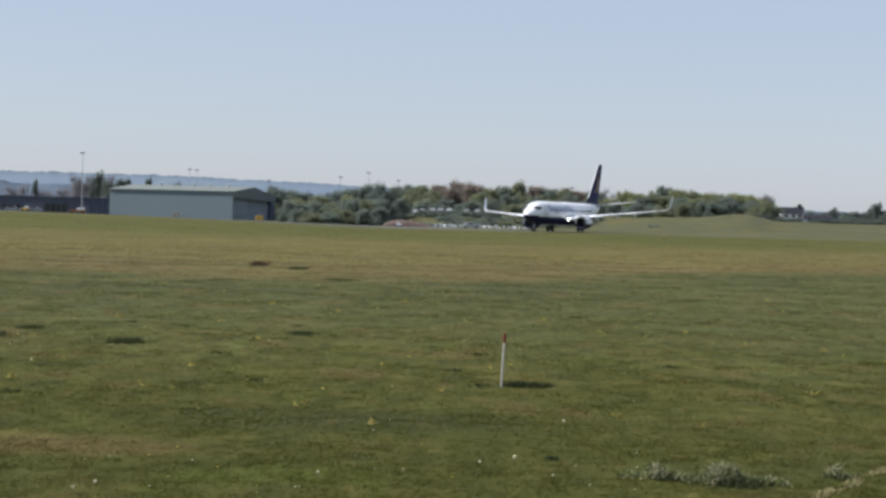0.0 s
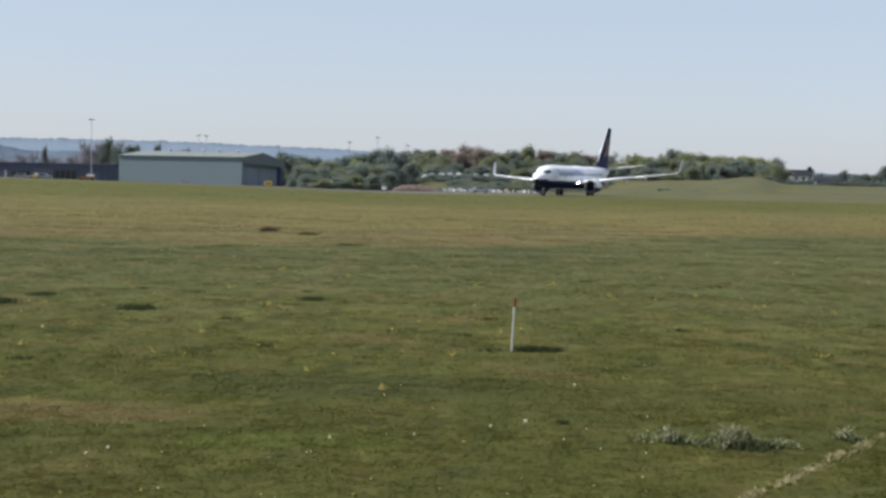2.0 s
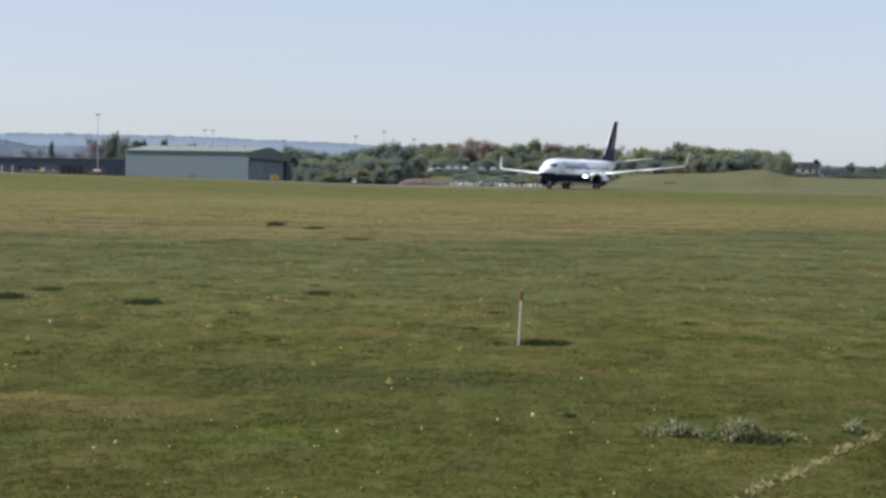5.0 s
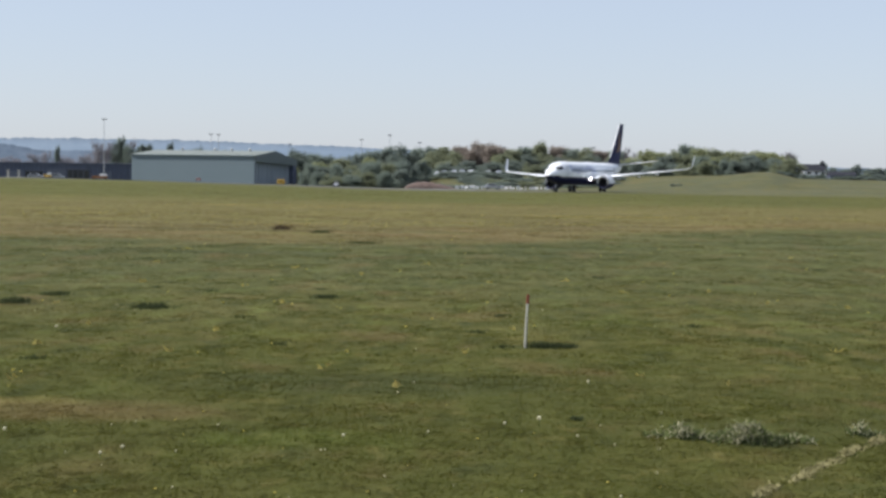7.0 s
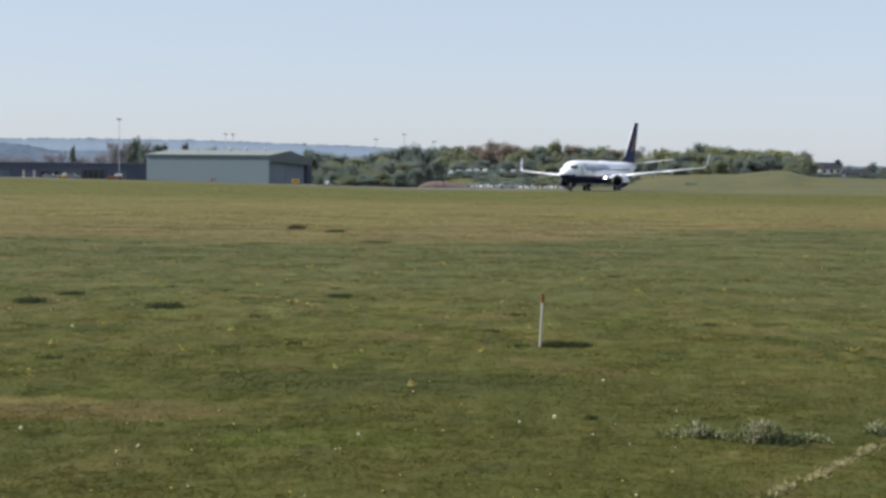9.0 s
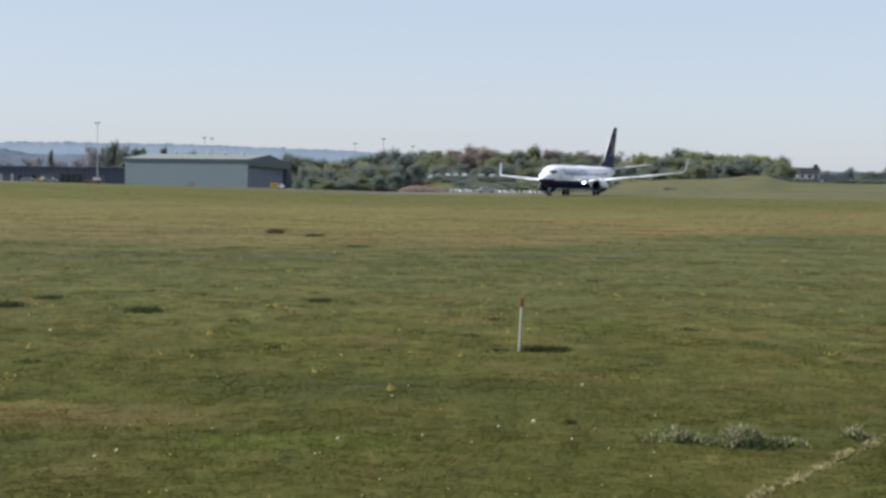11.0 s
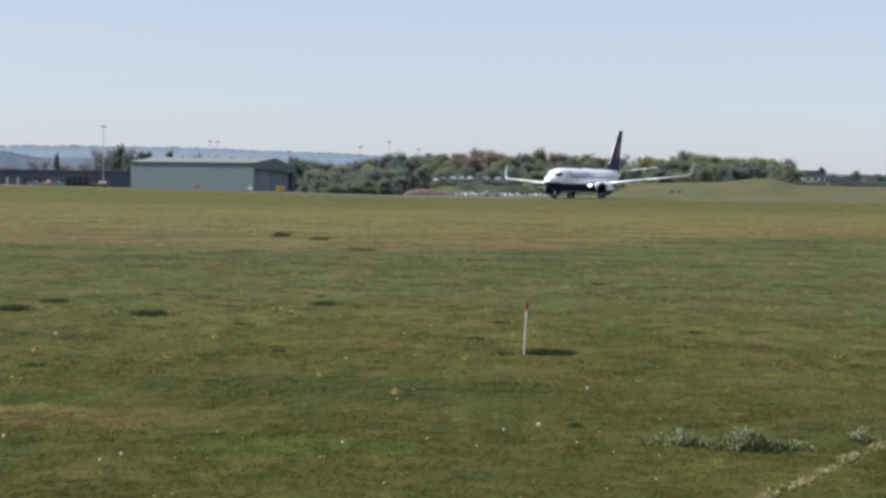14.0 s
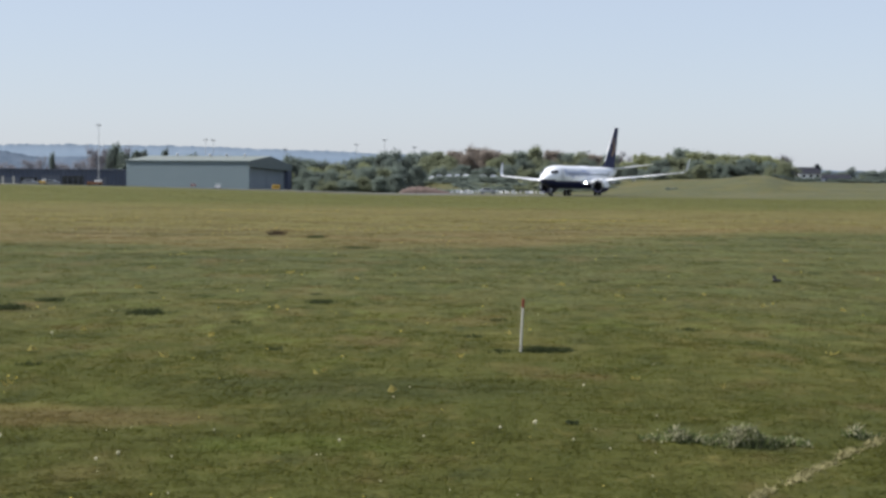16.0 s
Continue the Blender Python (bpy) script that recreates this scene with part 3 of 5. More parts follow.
        bmesh.ops.delete(cut, geom=[f for f in cut.faces if f.calc_center_median().z >= 1.45], context="FACES")
        engine = part("engine", bm, WHITE, jet, "white engine nacelle with navy underside and dark intake", smooth=True)
        part("lower_cowl", cut, NAVY, engine, "dark navy lower cowling", smooth=True)
        bm = bmesh.new()
        lathe(bm, [(1.85, 0.86), (2.10, 0.905), (2.215, 0.98), (2.10, 1.072), (1.85, 1.122)], 28, m)
        part("inlet_lip", bm, LIP, engine, "grey metal inlet lip", smooth=True)
        bm = bmesh.new()
        lathe(bm, [(1.95, 0.845), (1.2, 0.80), (1.2, 0.02)], 28, m)
        part("intake", bm, FAN, engine, "dark engine intake")
        bm = bmesh.new()
        lathe(bm, [(1.75, 0.01), (1.5, 0.14), (1.22, 0.24)], 14, m)
        part("spinner", bm, FAN, engine, smooth=True)
        bm = bmesh.new()
        for i in range(22):
            g = 2 * math.pi * i / 22
            c0, c1 = Vector((1.25, 0.22 * math.cos(g), 0.22 * math.sin(g))), Vector((1.32, 0.79 * math.cos(g + 0.12), 0.79 * math.sin(g + 0.12)))
            wv = Vector((0.1, -0.09 * math.sin(g), 0.09 * math.cos(g)))
            bm.faces.new([bm.verts.new(m @ c) for c in (c0, c0 + wv, c1 + wv * 1.5, c1)])
        part("fan_blades", bm, FAN, engine)
        bm = bmesh.new()
        lathe(bm, [(-1.6, 0.55), (-2.4, 0.44), (-2.9, 0.30)], 18, m)
        part("exhaust", bm, STEEL, engine, smooth=True)
        bm = bmesh.new()
        box(bm, 0.2, 3.8, side * 4.83 - 0.17, side * 4.83 + 0.17, 2.5, 3.0, 0.1)
        part("pylon", bm, WHITE, engine)
        # landing light in the wing root
        bm = bmesh.new()
        bmesh.ops.create_uvsphere(bm, u_segments=12, v_segments=8, radius=0.17, matrix=Matrix.Translation((4.55, side * 2.25, 2.22)) @ Matrix.Diagonal((0.6, 1, 0.9, 1)))
        part("landing_light", bm, LAMP, jet, "lit landing lamp")
        # main gear
        bm = bmesh.new()
        tube(bm, (0, side * 2.86, 0.56), (0.0, side * 2.7, 2.4), 0.13, 0.15)
        tube(bm, (0, side * 2.86, 0.9), (0.1, side * 1.2, 2.0), 0.07, 0.07)
        tube(bm, (0, side * 2.45, 0.56), (0, side * 3.27, 0.56), 0.09, 0.09)
        leg = part("main_gear", bm, STEEL, jet)
        wheel(leg, 0, side * 2.48, 0.56, 0.38)
        wheel(leg, 0, side * 3.24, 0.56, 0.38)
        # tailplane
        part("tailplane", aerofoil(bmesh.new(), [(side * 0.6, -14.4, -18.3, 4.85, 0.42), (side * 7.15, -18.2, -19.75, 5.65, 0.14)]), WING_GREY, jet, "light grey tailplane")
    # nose gear
    bm = bmesh.new()
    tube(bm, (15.6, 0, 0.36), (15.5, 0, 1.7), 0.09, 0.11)
    tube(bm, (15.6, -0.3, 0.36), (15.6, 0.3, 0.36), 0.06, 0.06)
    tube(bm, (15.6, 0, 0.8), (14.5, 0, 1.6), 0.05, 0.05)
    leg = part("nose_gear", bm, STEEL, jet)
    wheel(leg, 15.6, 0.22, 0.36, 0.22)
    wheel(leg, 15.6, -0.22, 0.36, 0.22)
    # fin
    fin = part("tail_fin", aerofoil(bmesh.new(), [(0, -8.6, -17.9, 4.9, 0.30), (0, -11.2, -17.9, 5.55, 0.40), (0, -12.3, -18.0, 6.3, 0.42), (0, -17.9, -20.2, 12.65, 0.18)], True), NAVY, jet,
               "dark navy tail fin")
    for side in (1, -1):
        bm = bmesh.new()
        row = []
        for i in range(9):
            f = i / 8
            z = 7.3 + f * 3.6
            lead, trail = -12.3 - (z - 6.3) * 0.882, -18.0 - (z - 6.3) * 0.346
            c, half = lead + (trail - lead) * (0.5 + 0.12 * math.sin(f * 5)), (0.80 - 0.32 * f) * (0.55 + 0.45 * math.sin(math.pi * min(1, f + 0.12)))
            th = 0.5 * 0.82 * (0.42 - (z - 6.3) * 0.039) + 0.03
            row.append([bm.verts.new((c + half, side * th, z)), bm.verts.new((c - half, side * (th - 0.01), z))])
        for r0, r1 in zip(row, row[1:]):
            bm.faces.new((r0[0], r0[1], r1[1], r1[0]))
        bmesh.ops.solidify(bm, geom=bm.faces[:], thickness=0.015)
        part("emblem", bm, GOLD, fin, "plain golden emblem shape")
    bm = bmesh.new()
    tube(bm, (-12.28, 0, 6.3), (-17.88, 0, 12.6), 0.10, 0.06, 10)
    part("fin_leading_edge", bm, BARE, fin, "bare metal leading edge", smooth=True)
    jet.matrix_basis = pose(25.5, 294.0, terrain(25.5, 294.0) + 0.05, 1.35, 0, 245.1)


airliner()

# ------------------------------------------------------------------ hangar and terminal sheds


def rib_wall(bm, p, q, z0, z1a, z1b, pitch, deep):
    """A ribbed sheet-metal wall from p to q, its top running from z1a to z1b."""
    p, q = Vector(p), Vector(q)
    run = (q - p).length
    way = (q - p).normalized()
    out = Vector((way.y, -way.x))
    n = int(run / pitch)
    pts = []
    for i in range(n):
        for f, o in ((0.0, 0.0), (0.55, 0.0), (0.65, deep), (0.90, deep)):
            s = (i + f) * pitch
            c = p + way * s + out * o
            z1 = z1a + (z1b - z1a) * s / run
            pts.append((bm.verts.new((c.x, c.y, z0)), bm.verts.new((c.x, c.y, z1))))
    pts.append((bm.verts.new((q.x, q.y, z0)), bm.verts.new((q.x, q.y, z1b))))
    for a0, a1 in zip(pts, pts[1:]):
        bm.faces.new((a0[0], a1[0], a1[1], a0[1]))


def hangar():
    """Local x along the front wall, y into the depth; origin at the near corner by the gable."""
    h = thing("hangar", "large grey-green metal hangar with low pitched pale roof", "hangar")
    L, G, base, eave, peak, back = 36.5, 31.0, -0.3, 7.75, 9.15, 6.9
    bm = bmesh.new()
    rib_wall(bm, (-L, 0), (0, 0), base, eave, eave, 0.45, 0.008)
    box(bm, -L, 0, 0.02, 0.30, base, eave)
    part("front_wall", bm, CLAD, h, "ribbed grey-green sheet wall")
    bm = bmesh.new()
    box(bm, -L, -0.3, G - 0.3, G, base, back)
    part("rear_wall", bm, CLAD, h)
    bm = bmesh.new()
    box(bm, -L, -L + 0.3, 0.3, G - 0.3, base, back)
    part("end_wall", bm, CLAD, h)
    # gable end: recessed doors under a projecting dark gable
    bm = bmesh.new()
    box(bm, -1.2, -1.0, 0.32, G - 0.32, base, eave - 1.6)
    part("door_backing", bm, CLAD_DARK, h)
    w = (G - 3.4) / 6
    for i in range(6):
        bm = bmesh.new()
        off = 0.16 * (i % 2)
        rib_wall(bm, (-1.0 + off, 0.5 + i * w), (-1.0 + off, 0.5 + (i + 1) * w - 0.08), base + 0.05, eave - 1.75, eave - 1.75, 0.6, 0.06)
        box(bm, -0.99 + off - 0.1, -1.0 + off, 0.5 + i * w, 0.5 + (i + 1) * w - 0.08, base + 0.05, eave - 1.75)
        part("sliding_door", bm, CLAD_DARK, h, "tall slate-grey sliding hangar door")
    bm = bmesh.new()
    box(bm, -0.9, 0.3, G - 2.9, G, base, back - 0.2, 0.05)
    part("door_pocket", bm, NAVY_WALL, h, "dark door pocket")
    bm = bmesh.new()
    a = [(0.0, eave - 1.7), (G, back - 1.7), (G, back), (G * 0.48, peak), (0.0, eave)]
    f = [[bm.verts.new((x, y, z)) for y, z in a] for x in (-0.35, 0.45)]
    bm.faces.new(f[0])
    bm.faces.new(f[1][::-1])
    for i in range(5):
        bm.faces.new((f[0][i], f[0][(i + 1) % 5], f[1][(i + 1) % 5], f[1][i]))
    bmesh.ops.recalc_face_normals(bm, faces=bm.faces[:])
    part("gable", bm, GABLE, h, "dark green gable fascia")
    for name, y0, z0, y1, z1 in (("roof_front", -0.28, eave - 0.02, G * 0.48, peak + 0.08), ("roof_back", G * 0.48, peak + 0.08, G + 0.5, back)):
        bm = bmesh.new()
        n = 40
        prev = None
        for i in range(n + 1):
            x = -L - 0.4 + (L + 0.7) * i / n
            up = 0.07 * (i % 2)
            cur = [bm.verts.new((x, y0, z0 + up)), bm.verts.new((x, y1, z1 + up)), bm.verts.new((x, y0, z0 - 0.18)), bm.verts.new((x, y1, z1 - 0.18))]
            if prev:
                bm.faces.new((prev[0], cur[0], cur[1], prev[1]))
                bm.faces.new((prev[2], prev[3], cur[3], cur[2]))
                bm.faces.new((prev[0], prev[2], cur[2], cur[0]))
            prev = cur
        bmesh.ops.recalc_face_normals(bm, faces=bm.faces[:])
        part("roof_slope", bm, ROOF, h, "pale weathered sheet roof")
    for x in (-27.5, -17.5, -12.5, -7.0):
        bm = bmesh.new()
        tube(bm, (x, G * 0.44, peak - 0.4), (x, G * 0.44, peak + 0.55), 0.35, 0.35, 12)
        tube(bm, (x, G * 0.44, peak + 0.55), (x, G * 0.44, peak + 0.8), 0.5, 0.15, 12)
        part("roof_vent", bm, STEEL, h)
    bm = bmesh.new()
    tube(bm, (-L, -0.34, eave - 0.1), (0.3, -0.34, eave - 0.1), 0.08, 0.08, 8)
    part("gutter", bm, CLAD, h)
    h.matrix_basis = pose(-51.4, 448.0, -0.35, 0, 0, -16.0)


hangar()


def shed():
    s = thing("terminal_shed", "long low blue-black flat-roofed airport building", "building")
    L, D = 62.0, 14.0
    bm = bmesh.new()
    rib_wall(bm, (-L, 0), (0, 0), 0, 4.75, 4.75, 1.2, 0.07)
    box(bm, -L, 0, 0.02, D, 0, 4.7)
    part("wall", bm, NAVY_WALL, s, "blue-black ribbed wall")
    bm = bmesh.new()
    box(bm, -L - 0.3, 0.3, -0.5, D + 0.3, 4.70, 5.0, 0.05)
    part("roof", bm, NAVY_WALL, s, "flat blue-black roof edge")
    for x0, x1, z0, z1, m, nm in ((-25, -19.5, 0.6, 3.2, DIM_PANEL, "panel"), (-19.0, -12.8, 0.6, 3.1, GLASS, "window"), (-36.5, -31.5, 0.2, 2.4, DIM_PANEL, "panel"),
                                  (-31.0, -26.0, 0.6, 2.6, GLASS, "window"), (-44.0, -40.0, 0.2, 2.6, DIM_PANEL, "roller_door"), (-9.0, -6.5, 0.0, 2.6, DIM_PANEL, "roller_door")):
        bm = bmesh.new()
        box(bm, x0, x1, -0.22, 0.0, z0, z1, 0.03)
        p = part(nm, bm, m, s, "dull blue-grey wall panel" if nm == "panel" else "")
        if nm == "window":
            bm = bmesh.new()
            for k in range(5):
                x = x0 + (x1 - x0) * k / 4
                box(bm, x - 0.06, x + 0.06, -0.30, -0.22, z0, z1)
            box(bm, x0, x1, -0.29, -0.23, z1 - 0.1, z1 + 0.06)
            part("window_frame", bm, DIM_PANEL, p)
    s.matrix_basis = pose(-88.0, 470.0, -0.1, 0, 0, -1.0)


shed()


def house():
    h = thing("house", "white rendered house with dark slate roof and chimney", "house")
    bm = bmesh.new()
    box(bm, -4.7, 4.7, 0, 7, -1.9, 1.95, 0.02)
    part("wall", bm, CAR_WHITE, h, "white rendered wall")
    bm = bmesh.new()
    f = [[bm.verts.new((x, y, z)) for y, z in ((-0.4, 1.7), (3.5, 4.5), (7.4, 1.7))] for x in (-5.0, 5.0)]
    bm.faces.new(f[0])
    bm.faces.new(f[1][::-1])
    for i in range(3):
        bm.faces.new((f[0][i], f[0][(i + 1) % 3], f[1][(i + 1) % 3], f[1][i]))
    bmesh.ops.recalc_face_normals(bm, faces=bm.faces[:])
    roof = part("roof", bm, ROOF_TILE, h, "dark slate pitched roof")
    bm = bmesh.new()
    box(bm, 3.3, 4.6, 2.8, 4.2, 3.6, 5.7, 0.03)
    tube(bm, (4.05, 3.5, 5.7), (4.05, 3.5, 6.1), 0.16, 0.14)
    part("chimney", bm, ROOF_TILE, roof)
    for x in (-3.2, -0.2, 2.6):
        bm = bmesh.new()
        box(bm, x, x + 1.2, -0.05, 0.04, 0.3, 1.4, 0.02)
        win = part("window", bm, GLASS, h)
        bm = bmesh.new()
        box(bm, x - 0.08, x + 1.28, -0.12, -0.04, 0.20, 0.30, 0.02)
        part("sill", bm, CAR_WHITE, win)
    x, y, z = spot(0.2243, 600)
    h.matrix_basis = pose(x, y, 5.0, 0, 0, 4) @ Matrix.Scale(0.88, 4)


house()


def outbuilding():
    b = thing("outbuilding", "long low dark outbuilding with slate roof beside the house", "outbuilding")
    bm = bmesh.new()
    box(bm, -4.4, 4.4, 0, 5, -0.6, 1.7, 0.02)
    part("wall", bm, NAVY_WALL, b, "dull blue-grey wall")
    bm = bmesh.new()
    f = [[bm.verts.new((x, y, z)) for y, z in ((-0.3, 1.6), (2.5, 2.9), (5.3, 1.6))] for x in (-4.7, 4.7)]
    bm.faces.new(f[0])
    bm.faces.new(f[1][::-1])
    for i in range(3):
        bm.faces.new((f[0][i], f[0][(i + 1) % 3], f[1][(i + 1) % 3], f[1][i]))
    bmesh.ops.recalc_face_normals(bm, faces=bm.faces[:])
    part("roof", bm, ROOF_TILE, b, "dark slate pitched roof")
    for x in (-2.6, 1.4):
        bm = bmesh.new()
        box(bm, x, x + 1.6, -0.06, 0.04, -0.3, 1.3, 0.02)
        part("door", bm, DIM_PANEL, b)
    x, y, z = spot(0.2412, 562)
    b.matrix_basis = pose(x, y, z + 0.1, 0, 0, 3)


outbuilding()

# ------------------------------------------------------------------ masts


def mast(slope, d, top):
    x, y, z = spot(slope, d)
    m = thing("floodlight_mast", "tall thin grey floodlight mast", "mast", "floodlight masts")
    bm = bmesh.new()
    tube(bm, (0, 0, -0.3), (0, 0, top - z), 0.14, 0.07, 10)
    part("pole", bm, STEEL, m)
    bm = bmesh.new()
    box(bm, -0.7, 0.7, -0.08, 0.08, top - z - 0.1, top - z + 0.05, 0.02)
    part("crossarm", bm, STEEL, m)
    for k in (-0.52, 0.0, 0.52):
        bm = bmesh.new()
        box(bm, k - 0.17, k + 0.17, -0.25, 0.05, top - z - 0.05, top - z + 0.28, 0.05)
        head = part("lamp_head", bm, STEEL, m)
        bm = bmesh.new()
        box(bm, k - 0.14, k + 0.14, -0.27, -0.25, top - z, top - z + 0.24, 0.01)
        part("lens", bm, GLASS, head)
    m.matrix_basis = pose(x, y, z)


for row in ((-0.2055, 462, 17.0), (-0.141, 560, 15.7), (-0.1365, 562, 15.6), (-0.093, 560, 12.7), (-0.050, 560, 14.5), (-0.033, 560, 16.2),
            (-0.015, 560, 13.8), (0.036, 560, 12.7), (0.046, 560, 12.8), (0.090, 560, 13.0)):
    mast(*row)

# ------------------------------------------------------------------ trees


def crown_mesh(seed, leaves, squat, size, gaps, boughs=44):
    """Leaves on an uneven cluster of boughs, one metre across and high before scaling; base at z = 0."""
    rng = np.random.default_rng(seed)
    g, r, z = rng.uniform(0, 2 * math.pi, boughs), rng.uniform(0.05, 0.40, boughs), rng.uniform(0.12, 0.88, boughs)
    r = r * (1.0 - np.abs(z - 0.42) * 0.95)
    lobe = np.c_[r * np.cos(g), r * np.sin(g), z]
    lobe_r = rng.uniform(0.05, 0.15, boughs)
    pick = rng.choice(boughs, leaves, p=lobe_r ** 2 / np.sum(lobe_r ** 2))
    v = rng.normal(size=(leaves, 3))
    v /= np.linalg.norm(v, axis=1)[:, None]
    rr = lobe_r[pick] * (1 - gaps * rng.uniform(size=leaves) ** 2) * rng.uniform(0.45, 1.50, leaves)
    p = lobe[pick] + v * rr[:, None] * np.array((1, 1, squat))
    n = v + rng.normal(size=(leaves, 3)) * 0.6
    n /= np.linalg.norm(n, axis=1)[:, None]
    u = np.cross(n, rng.normal(size=(leaves, 3)))
    u /= np.linalg.norm(u, axis=1)[:, None]
    w = np.cross(n, u)
    s = size * rng.uniform(0.6, 1.4, (leaves, 1))
    verts = np.stack([p - u * s, p + w * s * 0.6, p + u * s, p - w * s * 0.6], 1).reshape(-1, 3)
    me = bpy.data.meshes.new("crown")
    me.from_pydata(verts.tolist(), [], np.arange(leaves * 4).reshape(-1, 4).tolist())
    return me


def trunk_mesh(seed):
    rng = np.random.default_rng(seed)
    bm = bmesh.new()
    tube(bm, (0, 0, -0.05), (0.01, 0.0, 0.45), 0.030, 0.018, 8)
    tube(bm, (0.01, 0, 0.45), (0.0, 0.02, 0.85), 0.018, 0.004, 6)
    for i in range(7):
        g, z = rng.uniform(0, 2 * math.pi), rng.uniform(0.2, 0.6)
        r = rng.uniform(0.15, 0.32)
        tube(bm, (0.01, 0, z), (r * math.cos(g), r * math.sin(g), z + rng.uniform(0.12, 0.25)), 0.011, 0.003, 5)
    me = bpy.data.meshes.new("trunk")
    bm.to_mesh(me)
    bm.free()
    me.materials.append(BARK)
    return me


CROWNS = {}
for k, mat_k in enumerate(HAZED_LEAVES):
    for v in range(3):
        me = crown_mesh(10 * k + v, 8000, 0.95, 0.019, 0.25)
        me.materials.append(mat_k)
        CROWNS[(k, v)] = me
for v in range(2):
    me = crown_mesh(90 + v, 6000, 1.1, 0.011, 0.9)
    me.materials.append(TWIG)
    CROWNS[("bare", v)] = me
TRUNKS = [trunk_mesh(s) for s in range(3)]
tree_rng = random.Random(7)


def tree(x, y, z, high, wide, kind, name="tree", label="leafy spring tree in the belt behind the taxiway", group="tree belt"):
    t = thing(name, label, "bush" if name == "bush" else "tree", group)
    tr = new("trunk", TRUNKS[tree_rng.randrange(3)])
    tr.parent = t
    cr = new("crown", CROWNS[(kind, tree_rng.randrange(2 if kind == "bare" else 3))])
    cr.parent = t
    tr.matrix_basis = Matrix.Diagonal((wide, wide, high, 1))
    drop = 0.28 if name == "bush" else 0.12
    cr.matrix_basis = Matrix.Translation((0, 0, -drop * high)) @ Matrix.Diagonal((wide * 1.15, wide * 1.15, high * (1 + drop) / 0.97, 1))
    t.matrix_basis = pose(x, y, z, 0, 0, tree_rng.uniform(0, 360))
    return t


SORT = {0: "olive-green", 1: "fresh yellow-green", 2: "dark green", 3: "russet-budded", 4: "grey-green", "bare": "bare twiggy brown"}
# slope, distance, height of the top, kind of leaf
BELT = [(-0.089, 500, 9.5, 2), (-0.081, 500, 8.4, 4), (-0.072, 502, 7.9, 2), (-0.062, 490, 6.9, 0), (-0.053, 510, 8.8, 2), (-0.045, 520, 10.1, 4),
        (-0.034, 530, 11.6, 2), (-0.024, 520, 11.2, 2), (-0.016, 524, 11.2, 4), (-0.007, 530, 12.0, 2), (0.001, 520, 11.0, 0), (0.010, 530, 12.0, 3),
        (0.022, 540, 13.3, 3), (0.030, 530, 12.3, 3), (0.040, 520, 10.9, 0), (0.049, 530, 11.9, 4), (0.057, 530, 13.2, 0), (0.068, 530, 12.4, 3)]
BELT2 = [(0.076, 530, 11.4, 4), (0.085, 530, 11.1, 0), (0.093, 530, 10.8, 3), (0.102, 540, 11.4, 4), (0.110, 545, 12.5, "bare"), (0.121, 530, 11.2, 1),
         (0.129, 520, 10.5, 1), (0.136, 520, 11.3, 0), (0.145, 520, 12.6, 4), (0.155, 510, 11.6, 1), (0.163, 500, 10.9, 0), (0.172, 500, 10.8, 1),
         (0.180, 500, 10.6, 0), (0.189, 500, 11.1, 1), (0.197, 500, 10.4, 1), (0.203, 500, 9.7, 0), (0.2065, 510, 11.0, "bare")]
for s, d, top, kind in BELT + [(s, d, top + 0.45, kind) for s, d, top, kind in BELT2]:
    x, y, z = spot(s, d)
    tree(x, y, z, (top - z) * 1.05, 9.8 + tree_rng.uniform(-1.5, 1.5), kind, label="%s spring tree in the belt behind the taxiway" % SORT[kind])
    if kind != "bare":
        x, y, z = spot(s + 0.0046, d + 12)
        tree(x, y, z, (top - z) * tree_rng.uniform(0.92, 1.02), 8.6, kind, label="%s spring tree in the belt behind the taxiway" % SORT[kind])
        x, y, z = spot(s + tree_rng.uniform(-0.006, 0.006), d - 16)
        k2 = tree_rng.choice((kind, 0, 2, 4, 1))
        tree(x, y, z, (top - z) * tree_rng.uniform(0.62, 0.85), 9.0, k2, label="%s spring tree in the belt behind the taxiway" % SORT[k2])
for i in range(46):
    x, y, z = spot(-0.085 + i * 0.0064 + tree_rng.uniform(-0.002, 0.002), 486 + tree_rng.uniform(-6, 10))
    k2 = tree_rng.choice((0, 2, 2, 4))
    tree(x, y, z - 0.2, tree_rng.uniform(2.4, 4.2), 7.5, k2, "bush", "%s bush under the edge of the trees" % SORT[k2], "bushes")
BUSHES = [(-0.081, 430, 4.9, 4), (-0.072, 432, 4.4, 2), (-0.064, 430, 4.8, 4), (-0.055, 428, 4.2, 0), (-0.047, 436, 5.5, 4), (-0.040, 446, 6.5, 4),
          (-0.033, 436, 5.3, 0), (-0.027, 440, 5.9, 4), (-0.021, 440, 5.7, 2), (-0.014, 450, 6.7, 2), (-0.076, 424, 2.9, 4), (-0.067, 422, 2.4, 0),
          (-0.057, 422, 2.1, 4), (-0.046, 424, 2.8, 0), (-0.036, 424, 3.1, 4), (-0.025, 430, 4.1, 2)]
